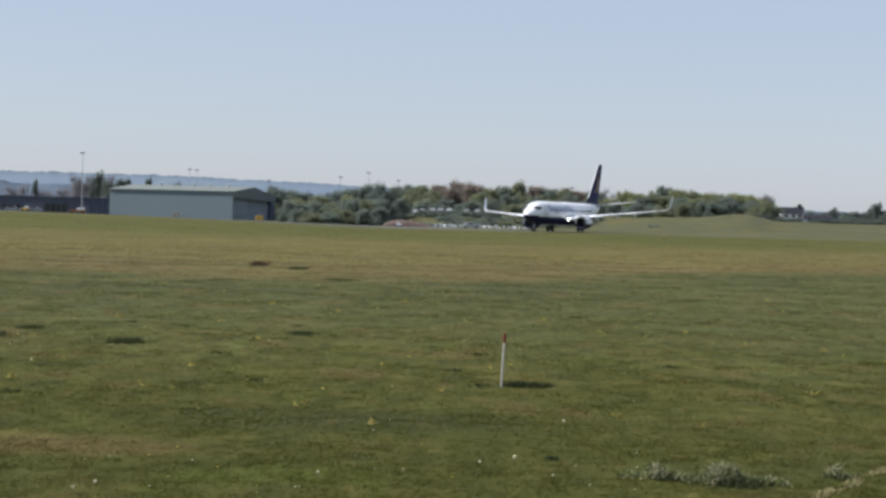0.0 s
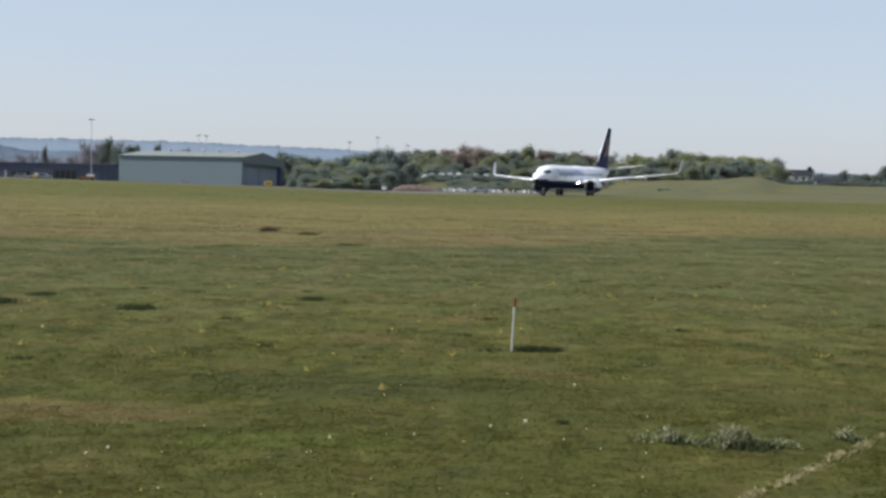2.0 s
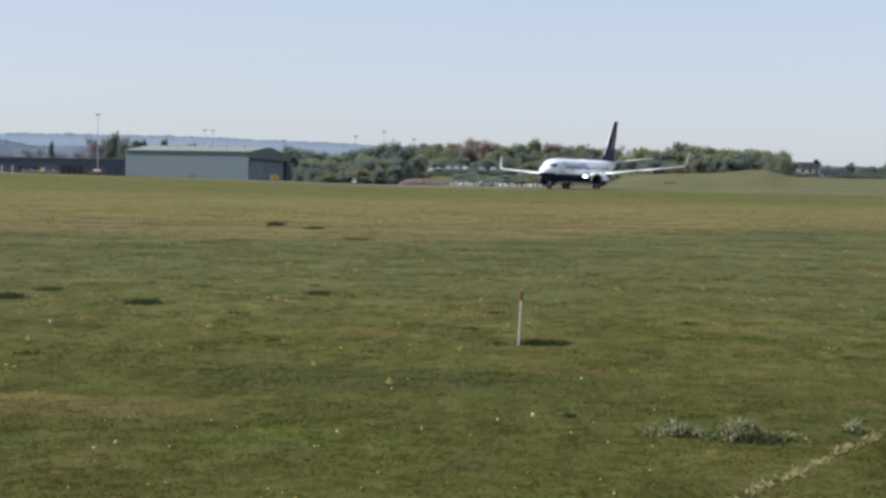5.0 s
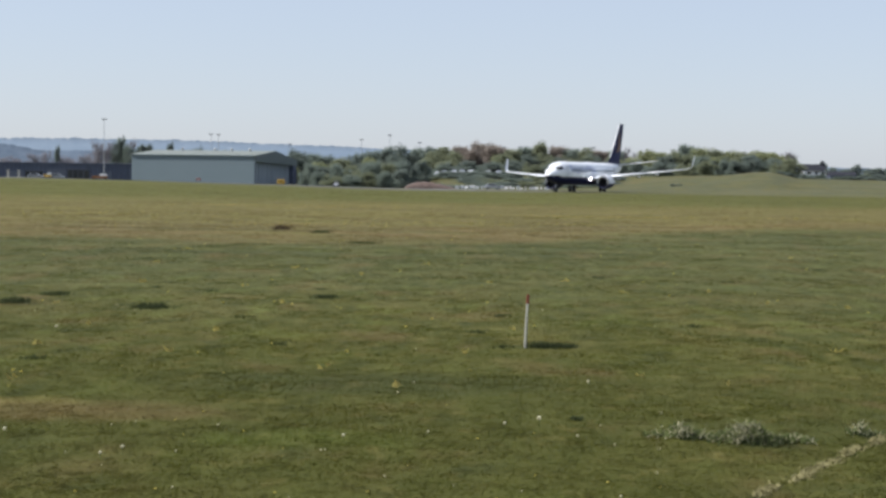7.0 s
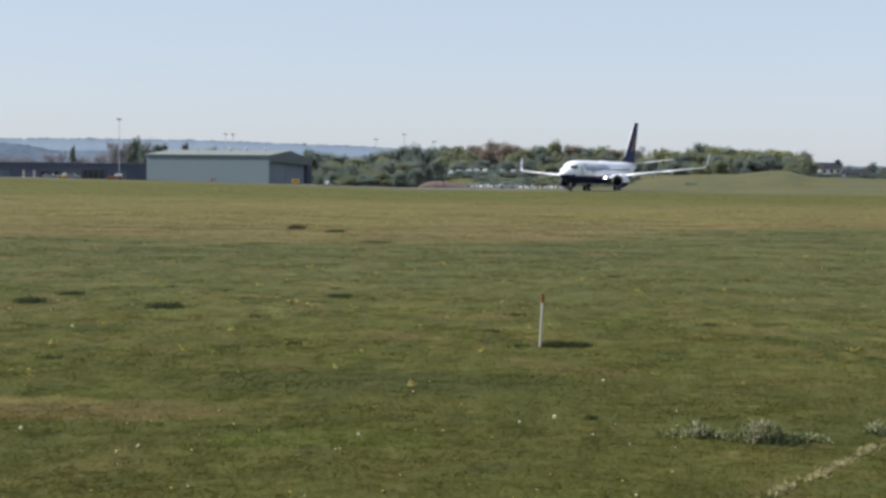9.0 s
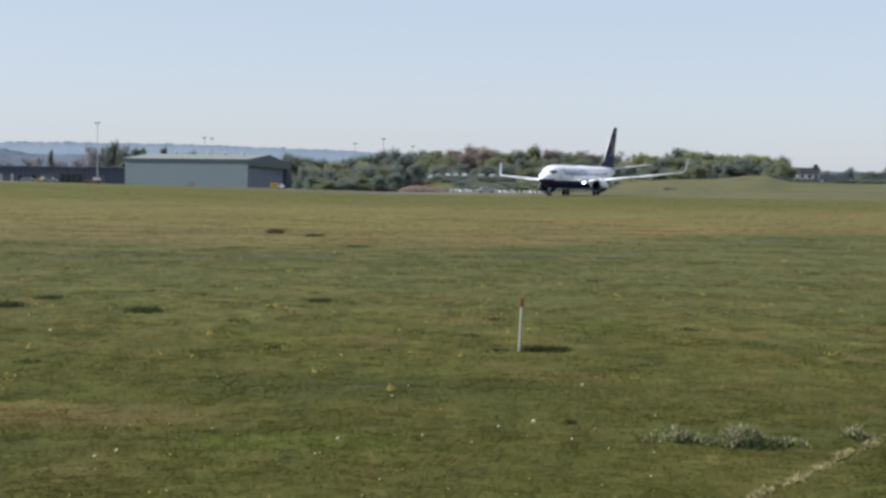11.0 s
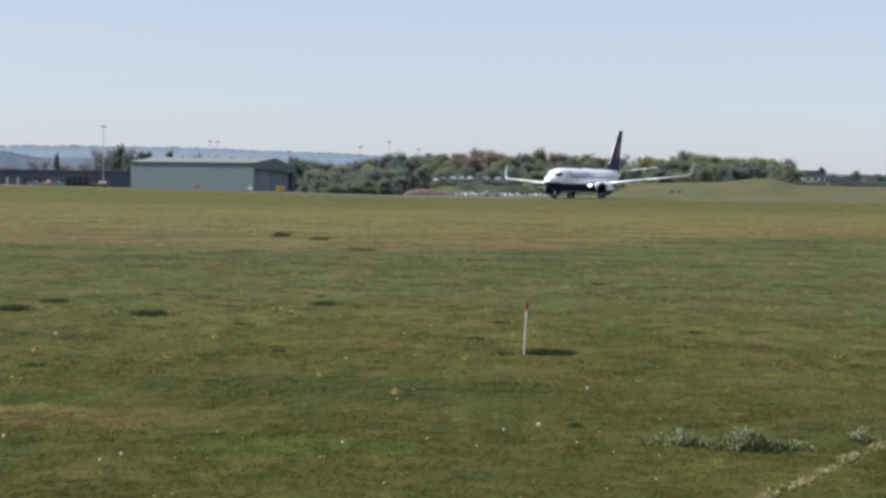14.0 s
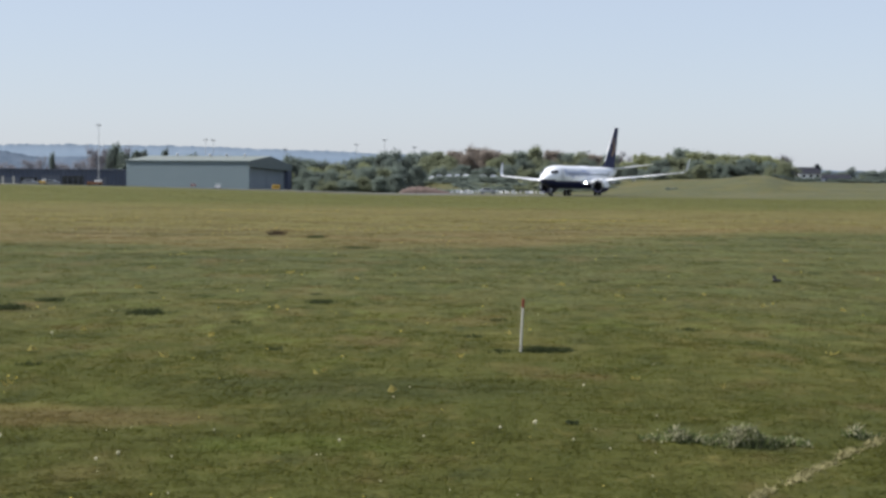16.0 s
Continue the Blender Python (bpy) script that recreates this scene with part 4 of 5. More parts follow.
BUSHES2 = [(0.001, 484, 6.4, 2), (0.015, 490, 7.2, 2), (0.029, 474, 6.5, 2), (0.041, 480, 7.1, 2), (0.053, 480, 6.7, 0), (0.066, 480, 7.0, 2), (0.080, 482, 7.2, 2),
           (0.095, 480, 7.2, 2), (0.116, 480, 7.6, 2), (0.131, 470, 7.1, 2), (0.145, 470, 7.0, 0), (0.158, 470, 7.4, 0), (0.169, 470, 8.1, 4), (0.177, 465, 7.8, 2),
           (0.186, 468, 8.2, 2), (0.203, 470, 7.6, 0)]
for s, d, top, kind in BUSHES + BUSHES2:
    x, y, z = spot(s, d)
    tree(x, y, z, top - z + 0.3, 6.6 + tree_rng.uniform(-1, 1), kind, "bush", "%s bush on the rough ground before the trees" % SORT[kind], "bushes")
for s, d, top, kind, wide in ((-0.209, 520, 12.6, "bare", 8), (-0.2055, 524, 12.2, "bare", 8), (-0.200, 522, 12.6, "bare", 7), (-0.1945, 520, 14.4, 4, 4.6), (-0.1978, 519, 11.6, 2, 4.6), (-0.1920, 518, 11.2, 4, 4.8), (-0.190, 522, 13.2, "bare", 7), (-0.188, 516, 10.0, 2, 7), (-0.2335, 900, 17.2, 2, 4.5), (-0.240, 900, 15.6, "bare", 9), (-0.228, 920, 13, "bare", 12),
                              (-0.1835, 700, 15.2, 2, 6), (-0.179, 700, 15.4, 2, 6.5), (-0.166, 700, 15.6, 2, 5), (-0.150, 700, 13.6, 2, 9), (-0.131, 700, 13.0, 2, 7)):
    x, y, z = spot(s, d)
    tree(x, y, z, top - z, wide, kind, label="%s tree behind the airport buildings" % SORT[kind], group="trees by the buildings")
for s, d, top, kind, wide in ((0.229, 612, 10.2, 2, 5), (0.2365, 590, 7.6, 2, 9), (0.243, 588, 7.4, 2, 9), (0.249, 585, 8.8, 2, 5), (0.256, 590, 7.6, 2, 9), (0.262, 600, 8.2, 2, 9), (0.270, 600, 7.8, 2, 10), (0.2745, 560, 10.8, 2, 6.5), (0.280, 600, 9.0, 2, 9), (0.288, 600, 9.5, 2, 8), (0.255, 575, 5.6, 0, 4)):
    x, y, z = spot(s, d)
    tree(x, y, z, top - z, wide, kind, "bush", "%s hedge bush on the rise beside the house" % SORT[kind], "hedge")

for i in range(84):
    x, y, z = spot(-0.006 + tree_rng.uniform(0, 0.112), tree_rng.uniform(436, 464))
    k2 = tree_rng.choice((2, 2, 4, 0))
    tree(x, y, z - 0.15, tree_rng.uniform(0.7, 1.35), tree_rng.uniform(5, 8), k2, "bush", "low %s scrub on the slope below the trees" % SORT[k2], "scrub")
for i in range(11):
    x, y, z = spot(-0.275 + i * 0.0075 + tree_rng.uniform(-0.002, 0.002), 880 + tree_rng.uniform(-30, 30))
    tree(x, y, z, tree_rng.uniform(9, 14), 15, "bare", label="bare twiggy brown tree behind the airport buildings", group="trees by the buildings")
for i in range(26):
    x, y, z = spot(0.2 + i * 0.0036, 540 + tree_rng.uniform(-4, 4))
    tree(x, y, z - 0.2, tree_rng.uniform(0.8, 1.1) if 8 < i < 15 else tree_rng.uniform(1.6, 2.6), 3.8, 2, "bush", "dark green hedge bush along the top of the rise", "hedge")
for i in range(24):
    x, y, z = spot(-0.012 + 0.0019 * i, tree_rng.uniform(425, 436))
    tree(x, y, z - 0.15, tree_rng.uniform(0.6, 1.0), tree_rng.uniform(4, 6), tree_rng.choice((2, 4)), "bush", "low grey-green scrub beside the soil heap", "scrub")
for i in range(44):
    x, y, z = spot(0.203 + i * 0.0020, 446 + tree_rng.uniform(-2, 2))
    tree(x, y, z - 0.12, tree_rng.uniform(0.35, 0.6) if 9 < i < 17 else tree_rng.uniform(0.8, 1.4), 2.6, 2, "bush", "low dark green hedge along the near side of the rise", "hedge")
for i in range(34):
    x, y, z = spot(-0.008 + 0.0016 * i, 463 + tree_rng.uniform(-2, 2))
    tree(x, y, z - 0.15, tree_rng.uniform(1.4, 1.85), 4.2, 2, "bush", "low dark green scrub on the slope below the trees", "scrub")
for s, d, h in ((0.1385, 378, 0.7), (0.1425, 380, 0.5), (0.176, 440, 0.8), (0.2075, 452, 0.9), (0.236, 470, 0.9)):
    x, y, z = spot(s, d)
    tree(x, y, z - 0.1, h, 1.8, 2, "bush", "small dark bush on the grassy rise", "scrub")

# ------------------------------------------------------------------ airfield clutter


def car(name, x, y, z, turn, paint, label):
    c = thing(name, label, "car", "parked cars" if name == "parked_car" else "")
    bm = bmesh.new()
    prof = [(-2.1, 0.35), (-2.15, 0.75), (-2.0, 0.95), (-1.6, 1.02), (-1.15, 1.48), (0.45, 1.50), (1.05, 1.0), (1.9, 0.85), (2.12, 0.65), (2.1, 0.35)]
    f = [[bm.verts.new((px, py * (0.78 if pz > 1.3 else 1.0), pz)) for px, pz in prof] for py in (-0.86, 0.86)]
    bm.faces.new(f[0])
    bm.faces.new(f[1][::-1])
    for i in range(len(prof)):
        j = (i + 1) % len(prof)
        bm.faces.new((f[0][i], f[0][j], f[1][j], f[1][i]))
    bmesh.ops.recalc_face_normals(bm, faces=bm.faces[:])
    bmesh.ops.bevel(bm, geom=bm.edges[:], offset=0.06, segments=2, affect="EDGES")
    part("body", bm, paint, c, smooth=False)
    for side in (-1, 1):
        bm = bmesh.new()
        q = [(-1.35, 1.05), (-1.05, 1.40), (0.40, 1.42), (0.85, 1.05)]
        bm.faces.new([bm.verts.new((px, side * (0.875 if pz < 1.2 else 0.74), pz)) for px, pz in q])
        bmesh.ops.solidify(bm, geom=bm.faces[:], thickness=0.02)
        part("side_window", bm, GLASS, c)
        for wx in (-1.3, 1.3):
            bm = bmesh.new()
            lathe(bm, [(-0.1, 0.02), (-0.1, 0.29), (-0.07, 0.32), (0.07, 0.32), (0.1, 0.29), (0.1, 0.02)], 16, Matrix.Translation((wx, side * 0.80, 0.32)) @ Matrix.Rotation(radians(90), 4, "Z"))
            wh = part("wheel", bm, RUBBER, c)
            bm = bmesh.new()
            lathe(bm, [(-0.108, 0.02), (-0.108, 0.19), (0.108, 0.19), (0.108, 0.02)], 12, Matrix.Translation((wx, side * 0.80, 0.32)) @ Matrix.Rotation(radians(90), 4, "Z"))
            part("rim", bm, STEEL, wh)
    for nm, px0, pz0, px1, pz1 in (("windscreen", 0.98, 1.05, 0.52, 1.44), ("rear_window", -1.56, 1.06, -1.2, 1.42)):
        bm = bmesh.new()
        bm.faces.new([bm.verts.new(v) for v in ((px0, -0.7, pz0), (px0, 0.7, pz0), (px1, 0.6, pz1), (px1, -0.6, pz1))])
        bmesh.ops.solidify(bm, geom=bm.faces[:], thickness=0.08)
        part(nm, bm, GLASS, c)
    c.matrix_basis = pose(x, y, z, 0, 0, turn)
    return c


def buggy():
    """A small white utility buggy with a cabin."""
    c = thing("utility_buggy", "small white utility buggy driving along the perimeter road", "buggy")
    bm = bmesh.new()
    box(bm, -1.0, 1.0, -0.6, 0.6, 0.32, 0.78, 0.08)
    part("body", bm, CAR_WHITE, c)
    bm = bmesh.new()
    box(bm, -0.62, 0.62, -0.58, 0.58, 1.52, 1.62, 0.04)
    part("roof", bm, CAR_WHITE, c)
    bm = bmesh.new()
    box(bm, -0.60, -0.52, -0.56, 0.56, 0.78, 1.52, 0.02)
    part("rear_panel", bm, CAR_WHITE, c)
    for sx in (-0.56, 0.56):
        for sy in (-0.54, 0.54):
            bm = bmesh.new()
            tube(bm, (sx, sy, 0.75), (sx * 0.95, sy, 1.55), 0.04, 0.04, 8)
            part("pillar", bm, CAR_WHITE, c)
    for sy in (-0.55, 0.55):
        bm = bmesh.new()
        box(bm, -0.5, 0.45, sy - 0.02, sy + 0.02, 0.78, 1.2, 0.01)
        part("door", bm, CAR_WHITE, c)
        for sx in (-0.68, 0.68):
            bm = bmesh.new()
            lathe(bm, [(-0.1, 0.02), (-0.1, 0.27), (-0.06, 0.3), (0.06, 0.3), (0.1, 0.27), (0.1, 0.02)], 16, Matrix.Translation((sx, sy, 0.3)) @ Matrix.Rotation(radians(90), 4, "Z"))
            part("wheel", bm, RUBBER, c)
    bm = bmesh.new()
    box(bm, 0.50, 0.54, -0.5, 0.5, 0.82, 1.48, 0.01)
    part("windscreen", bm, GLASS, c)
    return c


MOVING_CAR = buggy()
MOVING_CAR.scale = (0.78, 0.78, 0.78)
car_rng = random.Random(3)
for s, d, paint in ((-0.004, 470, CAR_SILVER), (0.0, 471, CAR_GREY), (0.006, 470, CAR_GREY), (0.011, 471, CAR_GREY), (0.0165, 470, CAR_SILVER), (0.027, 468, CAR_SILVER), (0.033, 470, CAR_GREY)):
    x, y, z = spot(s, d)
    car("parked_car", x, y, z, car_rng.choice((82, 95, 88, 92)), paint, "%s car parked on the grassy slope below the trees" % ("silver" if paint is CAR_SILVER else "grey"))
x, y, z = spot(0.0295, 412)
car("parked_car", x, y, z, 4, CAR_SILVER, "silver car parked by the row of white marker boards")


def marker(x, y, z, w, h, lean):
    m = thing("marker_board", "small white marker board on two short legs in the grass", "marker", "marker boards")
    bm = bmesh.new()
    box(bm, -w / 2, w / 2, -0.05, 0.05, 0.25, h, 0.03)
    part("board", bm, CAR_WHITE, m)
    for k in (-0.3, 0.3):
        bm = bmesh.new()
        box(bm, k * w - 0.04, k * w + 0.04, -0.04, 0.04, -0.1, 0.27)
        part("leg", bm, STEEL, m)
    m.matrix_basis = pose(x, y, z, lean, 0, car_rng.uniform(-20, 20))


for i in range(24):
    s = 0.0085 + i * 0.0024 + car_rng.uniform(-0.0007, 0.0007)
    if abs(s - 0.0295) < 0.005:
        continue
    x, y, z = spot(s, 416 + car_rng.uniform(-3, 3))
    marker(x, y, z, car_rng.uniform(0.35, 0.9), car_rng.uniform(0.55, 1.05), car_rng.uniform(-8, 8))


def sign(x, y, z, w, h, paint, label):
    s = thing("airfield_sign", label, "sign", "airfield signs")
    bm = bmesh.new()
    box(bm, -w / 2, w / 2, -0.14, 0.14, 0.35, 0.35 + h, 0.04)
    part("sign_box", bm, paint, s)
    for k in (-0.42, 0.42):
        bm = bmesh.new()
        box(bm, k * w - 0.05, k * w + 0.05, -0.08, 0.08, -0.2, 0.37)
        part("leg", bm, RUBBER, s)
    bm = bmesh.new()
    for k in (-0.28, -0.1, 0.1, 0.26):
        box(bm, k * w - 0.06 * w, k * w + 0.05 * w, -0.155, -0.14, 0.35 + h * 0.3, 0.35 + h * 0.7)
    part("lettering_bar", bm, RUBBER if paint is YELLOW else CAR_WHITE, s, "plain bars in place of lettering")
    s.matrix_basis = pose(x, y, z, 0, 0, 6)


for s, d, w, h, paint, zb, label in ((-0.0985, 405, 1.9, 1.05, YELLOW, -0.35, "orange-yellow airfield sign on short dark legs"),
                                     (-0.1485, 420, 1.2, 0.6, RED, 0.15, "small red airfield sign in the grass")):
    sign(s * d, d, max(zb, terrain(s * d, d)) if zb > 0 else terrain(s * d, d), w, h, paint, label)


def soil_heap():
    bm = bmesh.new()
    n, k = 48, 10
    rows = []
    for i in range(n + 1):
        f = i / n
        h = 2.3 * math.sin(math.pi * f) ** 0.55 * (1.0 - 0.75 * f) ** 0.6
        row = []
        for j in range(k + 1):
            g = math.pi * j / k
            rag = 1 + 0.22 * noise.noise((f * 14, j * 0.6, 2.0))
            row.append(bm.verts.new((-6.6 + 13.6 * f, -2.6 * math.cos(g), max(-0.2, h * math.sin(g) ** 0.8 * rag - 0.15))))
        rows.append(row)
    for r0, r1 in zip(rows, rows[1:]):
        for j in range(k):
            bm.faces.new((r0[j], r1[j], r1[j + 1], r0[j + 1]))
    bmesh.ops.recalc_face_normals(bm, faces=bm.faces[:])
    ob = tagged(link("soil_heap", bm, SOIL, smooth=True), "long low heap of reddish bare soil", "soil heap")
    x, y, z = spot(-0.0085, 420)
    ob.matrix_basis = pose(x, y, z)


soil_heap()


def bollard(x, y, z, h):
    b = thing("bollard", "pale upright marker pillar before the shed", "bollard", "pillars")
    bm = bmesh.new()
    box(bm, -0.24, 0.24, -0.24, 0.24, -0.3, h, 0.05)
    part("pillar", bm, POST_WHITE, b)
    bm = bmesh.new()
    box(bm, -0.28, 0.28, -0.28, 0.28, h, h + 0.14, 0.04)
    part("cap", bm, POST_WHITE, b)
    b.matrix_basis = pose(x, y, z)


for s in (-0.2790, -0.2635, -0.2570):
    x, y, z = spot(s, 440)
    bollard(x, y, z, 2.1)


def cart(x, y, z, w, paint, load):
    c = thing("baggage_cart", "orange-red ground equipment cart beside the shed", "cart", "ground equipment")
    bm = bmesh.new()
    box(bm, -w / 2, w / 2, -0.8, 0.8, 0.45, 1.05, 0.06)
    part("bed", bm, paint, c)
    for k in (-0.36, 0.36):
        bm = bmesh.new()
        lathe(bm, [(-0.9, 0.02), (-0.9, 0.32), (0.9, 0.32), (0.9, 0.02)], 14, Matrix.Translation((k * w, 0, 0.32)) @ Matrix.Rotation(radians(90), 4, "Z"))
        part("wheel", bm, RUBBER, c)
    bm = bmesh.new()
    box(bm, 0.0, w * 0.46, -0.75, 0.75, 1.05, 1.6, 0.08)
    part("load", bm, load, c)
    c.matrix_basis = pose(x, y, z, 0, 0, 5)


for s, d, w, p, q in ((-0.2080, 440, 4.0, ORANGE, CAR_WHITE), (-0.2395, 444, 1.7, YELLOW, CAR_WHITE)):
    x, y, z = spot(s, d)
    cart(x, y, z, w, p, q)
for s, d in ((-0.2470, 446), (-0.2340, 446)):
    x, y, z = spot(s, d)
    car("parked_car", x, y, z, 5, CAR_GREY, "grey service car parked before the shed")

# ------------------------------------------------------------------ near meadow


def marker_post():
    p = thing("marker_post", "thin white wooden stake with red painted top in the grass", "post")
    bm = bmesh.new()
    box(bm, -0.010, 0.010, -0.010, 0.010, -0.12, 0.49, 0.004)
    part("stake", bm, POST_WHITE, p)
    bm = bmesh.new()
    box(bm, -0.012, 0.012, -0.012, 0.012, 0.475, 0.572, 0.004)
    part("red_top", bm, POST_RED, p, "faded red painted top")
    p.matrix_basis = pose(0.889, 17.58, terrain(0.889, 17.58), 0, 2.6, 18)


marker_post()


def blade_field(name, rng, pts, lo, hi, wide, material, label, category="grass", lean=0.5, up=1.0):
    """One triangle a blade, at the given places."""
    n = len(pts)
    h = rng.uniform(lo, hi, n) * up
    g = rng.uniform(0, 2 * math.pi, n)
    w = rng.uniform(0.6, 1.4, n) * wide
    lx, ly = rng.normal(0, lean, n) * h, rng.normal(0, lean, n) * h
    v = np.empty((n, 3, 3))
    v[:, 0] = np.c_[pts[:, 0] - w * np.cos(g), pts[:, 1] - w * np.sin(g), pts[:, 2] - 0.01]
    v[:, 1] = np.c_[pts[:, 0] + w * np.cos(g), pts[:, 1] + w * np.sin(g), pts[:, 2] - 0.01]
    v[:, 2] = np.c_[pts[:, 0] + lx, pts[:, 1] + ly, pts[:, 2] + h]
    me = bpy.data.meshes.new(name)
    me.vertices.add(n * 3)
    me.vertices.foreach_set("co", v.reshape(-1))
    me.loops.add(n * 3)
    me.loops.foreach_set("vertex_index", np.arange(n * 3, dtype=np.int32))
    me.polygons.add(n)
    me.polygons.foreach_set("loop_start", np.arange(0, n * 3, 3, dtype=np.int32))
    me.polygons.foreach_set("loop_total", np.full(n, 3, dtype=np.int32))
    me.update(calc_edges=True)
    me.materials.append(material)
    return tagged(new(name, me), label, category, kind="stuff")


def wedge(rng, n, y0, y1, half=0.31):
    y = np.sqrt(rng.uniform(y0 ** 2, y1 ** 2, n))
    x = rng.uniform(-half, half, n) * y
    z = np.array([terrain(a, b) for a, b in zip(x, y)])
    return np.c_[x, y, z]


def clumped(rng, pts, scale, cut):
    keep = [noise.noise((p[0] * scale, p[1] * scale, 9.0)) + rng.uniform(-0.5, 0.5) > cut for p in pts]
    return pts[np.array(keep)]


g_rng = np.random.default_rng(5)


def turf_blades(n, near, far):
    """Flat-lying blades over the whole meadow, thinning out and coarsening with distance."""
    y = near * np.exp(g_rng.uniform(0, 1, n) * math.log(far / near))
    x = g_rng.uniform(-0.31, 0.31, n) * y
    pts = np.c_[x, y, [terrain(p, q) for p, q in zip(x, y)]]
    big = (y / 10.0) ** 0.8
    ob = blade_field("grass", g_rng, pts, 0.004, 0.012, 0.0055, BLADES, "short rough meadow grass", lean=1.4)
    v = np.empty(n * 9)
    ob.data.vertices.foreach_get("co", v)
    v = v.reshape(n, 3, 3)
    v = pts[:, None, :] + (v - pts[:, None, :]) * np.stack([big, big, big ** 0.6], 1)[:, None, :]
    ob.data.vertices.foreach_set("co", v.reshape(-1))
    ob.data.update()


turf_blades(150000, 7.5, 240.0)


def grass_clumps(n, per, near, far):
    """Small rounded clumps of longer grass, coarser with distance."""
    y = near * np.exp(g_rng.uniform(0, 1, n) * math.log(far / near))
    x = g_rng.uniform(-0.31, 0.31, n) * y
    keep = g_rng.uniform(0, 1, n) < 1.0 - np.clip((y - 26.0) / (far - 26.0), 0, 1) ** 1.2
    x, y = x[keep], y[keep]
    big = np.repeat((y / 11.0) ** 0.55, per)
    tall = 0.34 * np.repeat([0.30 + 0.5 * max(-0.4, noise.noise((p * 0.8, q * 0.8, 21.0))) + g_rng.uniform(0, 0.3) for p, q in zip(x, y)], per)
    r = np.repeat(g_rng.uniform(0.06, 0.17, len(x)), per) * big
    cx, cy = np.repeat(x, per), np.repeat(y, per)
    ox, oy = g_rng.normal(0, 0.55, len(cx)), g_rng.normal(0, 0.45, len(cx))
    pts = np.c_[cx + ox * r, cy + oy * r, [terrain(p, q) for p, q in zip(cx, cy)]]
    ob = blade_field("grass_clumps", g_rng, pts, 0.03, 0.06, 0.007, BLADES, "rounded clumps of longer meadow grass", lean=0.6)
    v = np.empty(len(pts) * 9)
    ob.data.vertices.foreach_get("co", v)
    v = v.reshape(-1, 3, 3)
    dome = tall * np.exp(-0.8 * (ox ** 2 + oy ** 2))
    v = pts[:, None, :] + (v - pts[:, None, :]) * np.stack([big, big, dome * big], 1)[:, None, :]
    ob.data.vertices.foreach_set("co", v.reshape(-1))
    ob.data.update()


grass_clumps(42000, 14, 7.5, 95.0)
blade_field("grass_tufts", g_rng, clumped(g_rng, wedge(g_rng, 60000, 7.5, 40), 0.9, 0.40), 0.015, 0.04, 0.006, BLADES, "taller tufts of meadow grass", lean=1.0)


def tuft_patch(x, y, rx, ry, n, hi, material, label):
    """A dark low tussock."""
    p = g_rng.normal(size=(n, 2)) * 0.45
    pts = np.array([(x + a * rx, y + b * ry, terrain(x + a * rx, y + b * ry)) for a, b in p])
    ob = blade_field("tussock", g_rng, pts, hi * 0.35, hi * 0.95, 0.012, material, label, "grass tussock", lean=0.8)
    ob["group"] = "tussocks"


for x, y, rx, ry, hi in ((-3.99, 22.5, 0.26, 0.35, 0.09), (-5.93, 22.9, 0.2, 0.3, 0.10), (-3.95, 53.5, 0.30, 0.5, 0.10), (-2.25, 45.7, 0.5, 0.5, 0.06),
                         # the first two of this row thicken the stake's shadow with dark blades
                         (1.08, 17.7, 0.14, 0.14, 0.07), (1.30, 17.75, 0.15, 0.14, 0.05), (-5.75, 24.6, 0.2, 0.3, 0.05),
                         (-1.75, 24.6, 0.2, 0.3, 0.05)):
    tuft_patch(x, y, rx, ry, 420, hi, TUSSOCK, "low dark green tussock in the meadow")
for x, y, r in ((-4.60, 26.6, 0.12), (-3.61, 25.7, 0.20), (-1.94, 26.4, 0.12), (0.81, 35.0, 0.30), (0.77, 21.6, 0.12), (2.94, 30.6, 0.20), (5.17, 29.7, 0.25),
                (7.80, 34.4, 0.50), (0.42, 19.3, 0.15), (-1.77, 17.8, 0.15), (-0.05, 46.5, 0.80), (-4.98, 43.7, 0.60), (-3.32, 50.3, 0.60), (0.66, 17.6, 0.12),
                (3.03, 53.1, 0.60), (6.55, 49.5, 0.80), (-3.93, 15.9, 0.12), (1.03, 12.4, 0.05), (-2.52, 21.0, 0.20), (3.16, 20.6, 0.12)):
    tuft_patch(x, y, r, r * 1.6, 75, 0.035, TUSSOCK, "small low dark green tussock in the meadow")
tuft_patch(-5.44, 55.9, 0.30, 0.5, 320, 0.20, EARTH, "low dark brown clod of earth and dead grass")


def flower_patch(x, y, rx, ry, n):
    rng = np.random.default_rng(int(abs(x * 10) + y))
    p = rng.normal(size=(n, 2)) * 0.5
    pts = np.array([(x + u * rx, y + v * ry, terrain(x + u * rx, y + v * ry) + 0.03) for u, v in p])
    blade_field("yellow_flowers", rng, pts, 0.02, 0.05, 0.024, BUTTERCUP, "loose patch of yellow meadow flowers", "flowers", lean=0.8)


for x, y, rx, ry, n in ((-6.4, 101.0, 6.0, 5.0, 300), (7.7, 82.0, 5.5, 2.0, 300), (-14.0, 102.0, 6.0, 4.0, 160), (3.5, 66.0, 6.0, 3.0, 160), (-5.0, 62.0, 6.0, 4.0, 140), (17.0, 84.0, 5.0, 3.0, 120), (-15.0, 75.0, 7.0, 8.0, 160)):
    flower_patch(x, y, rx, ry, n)


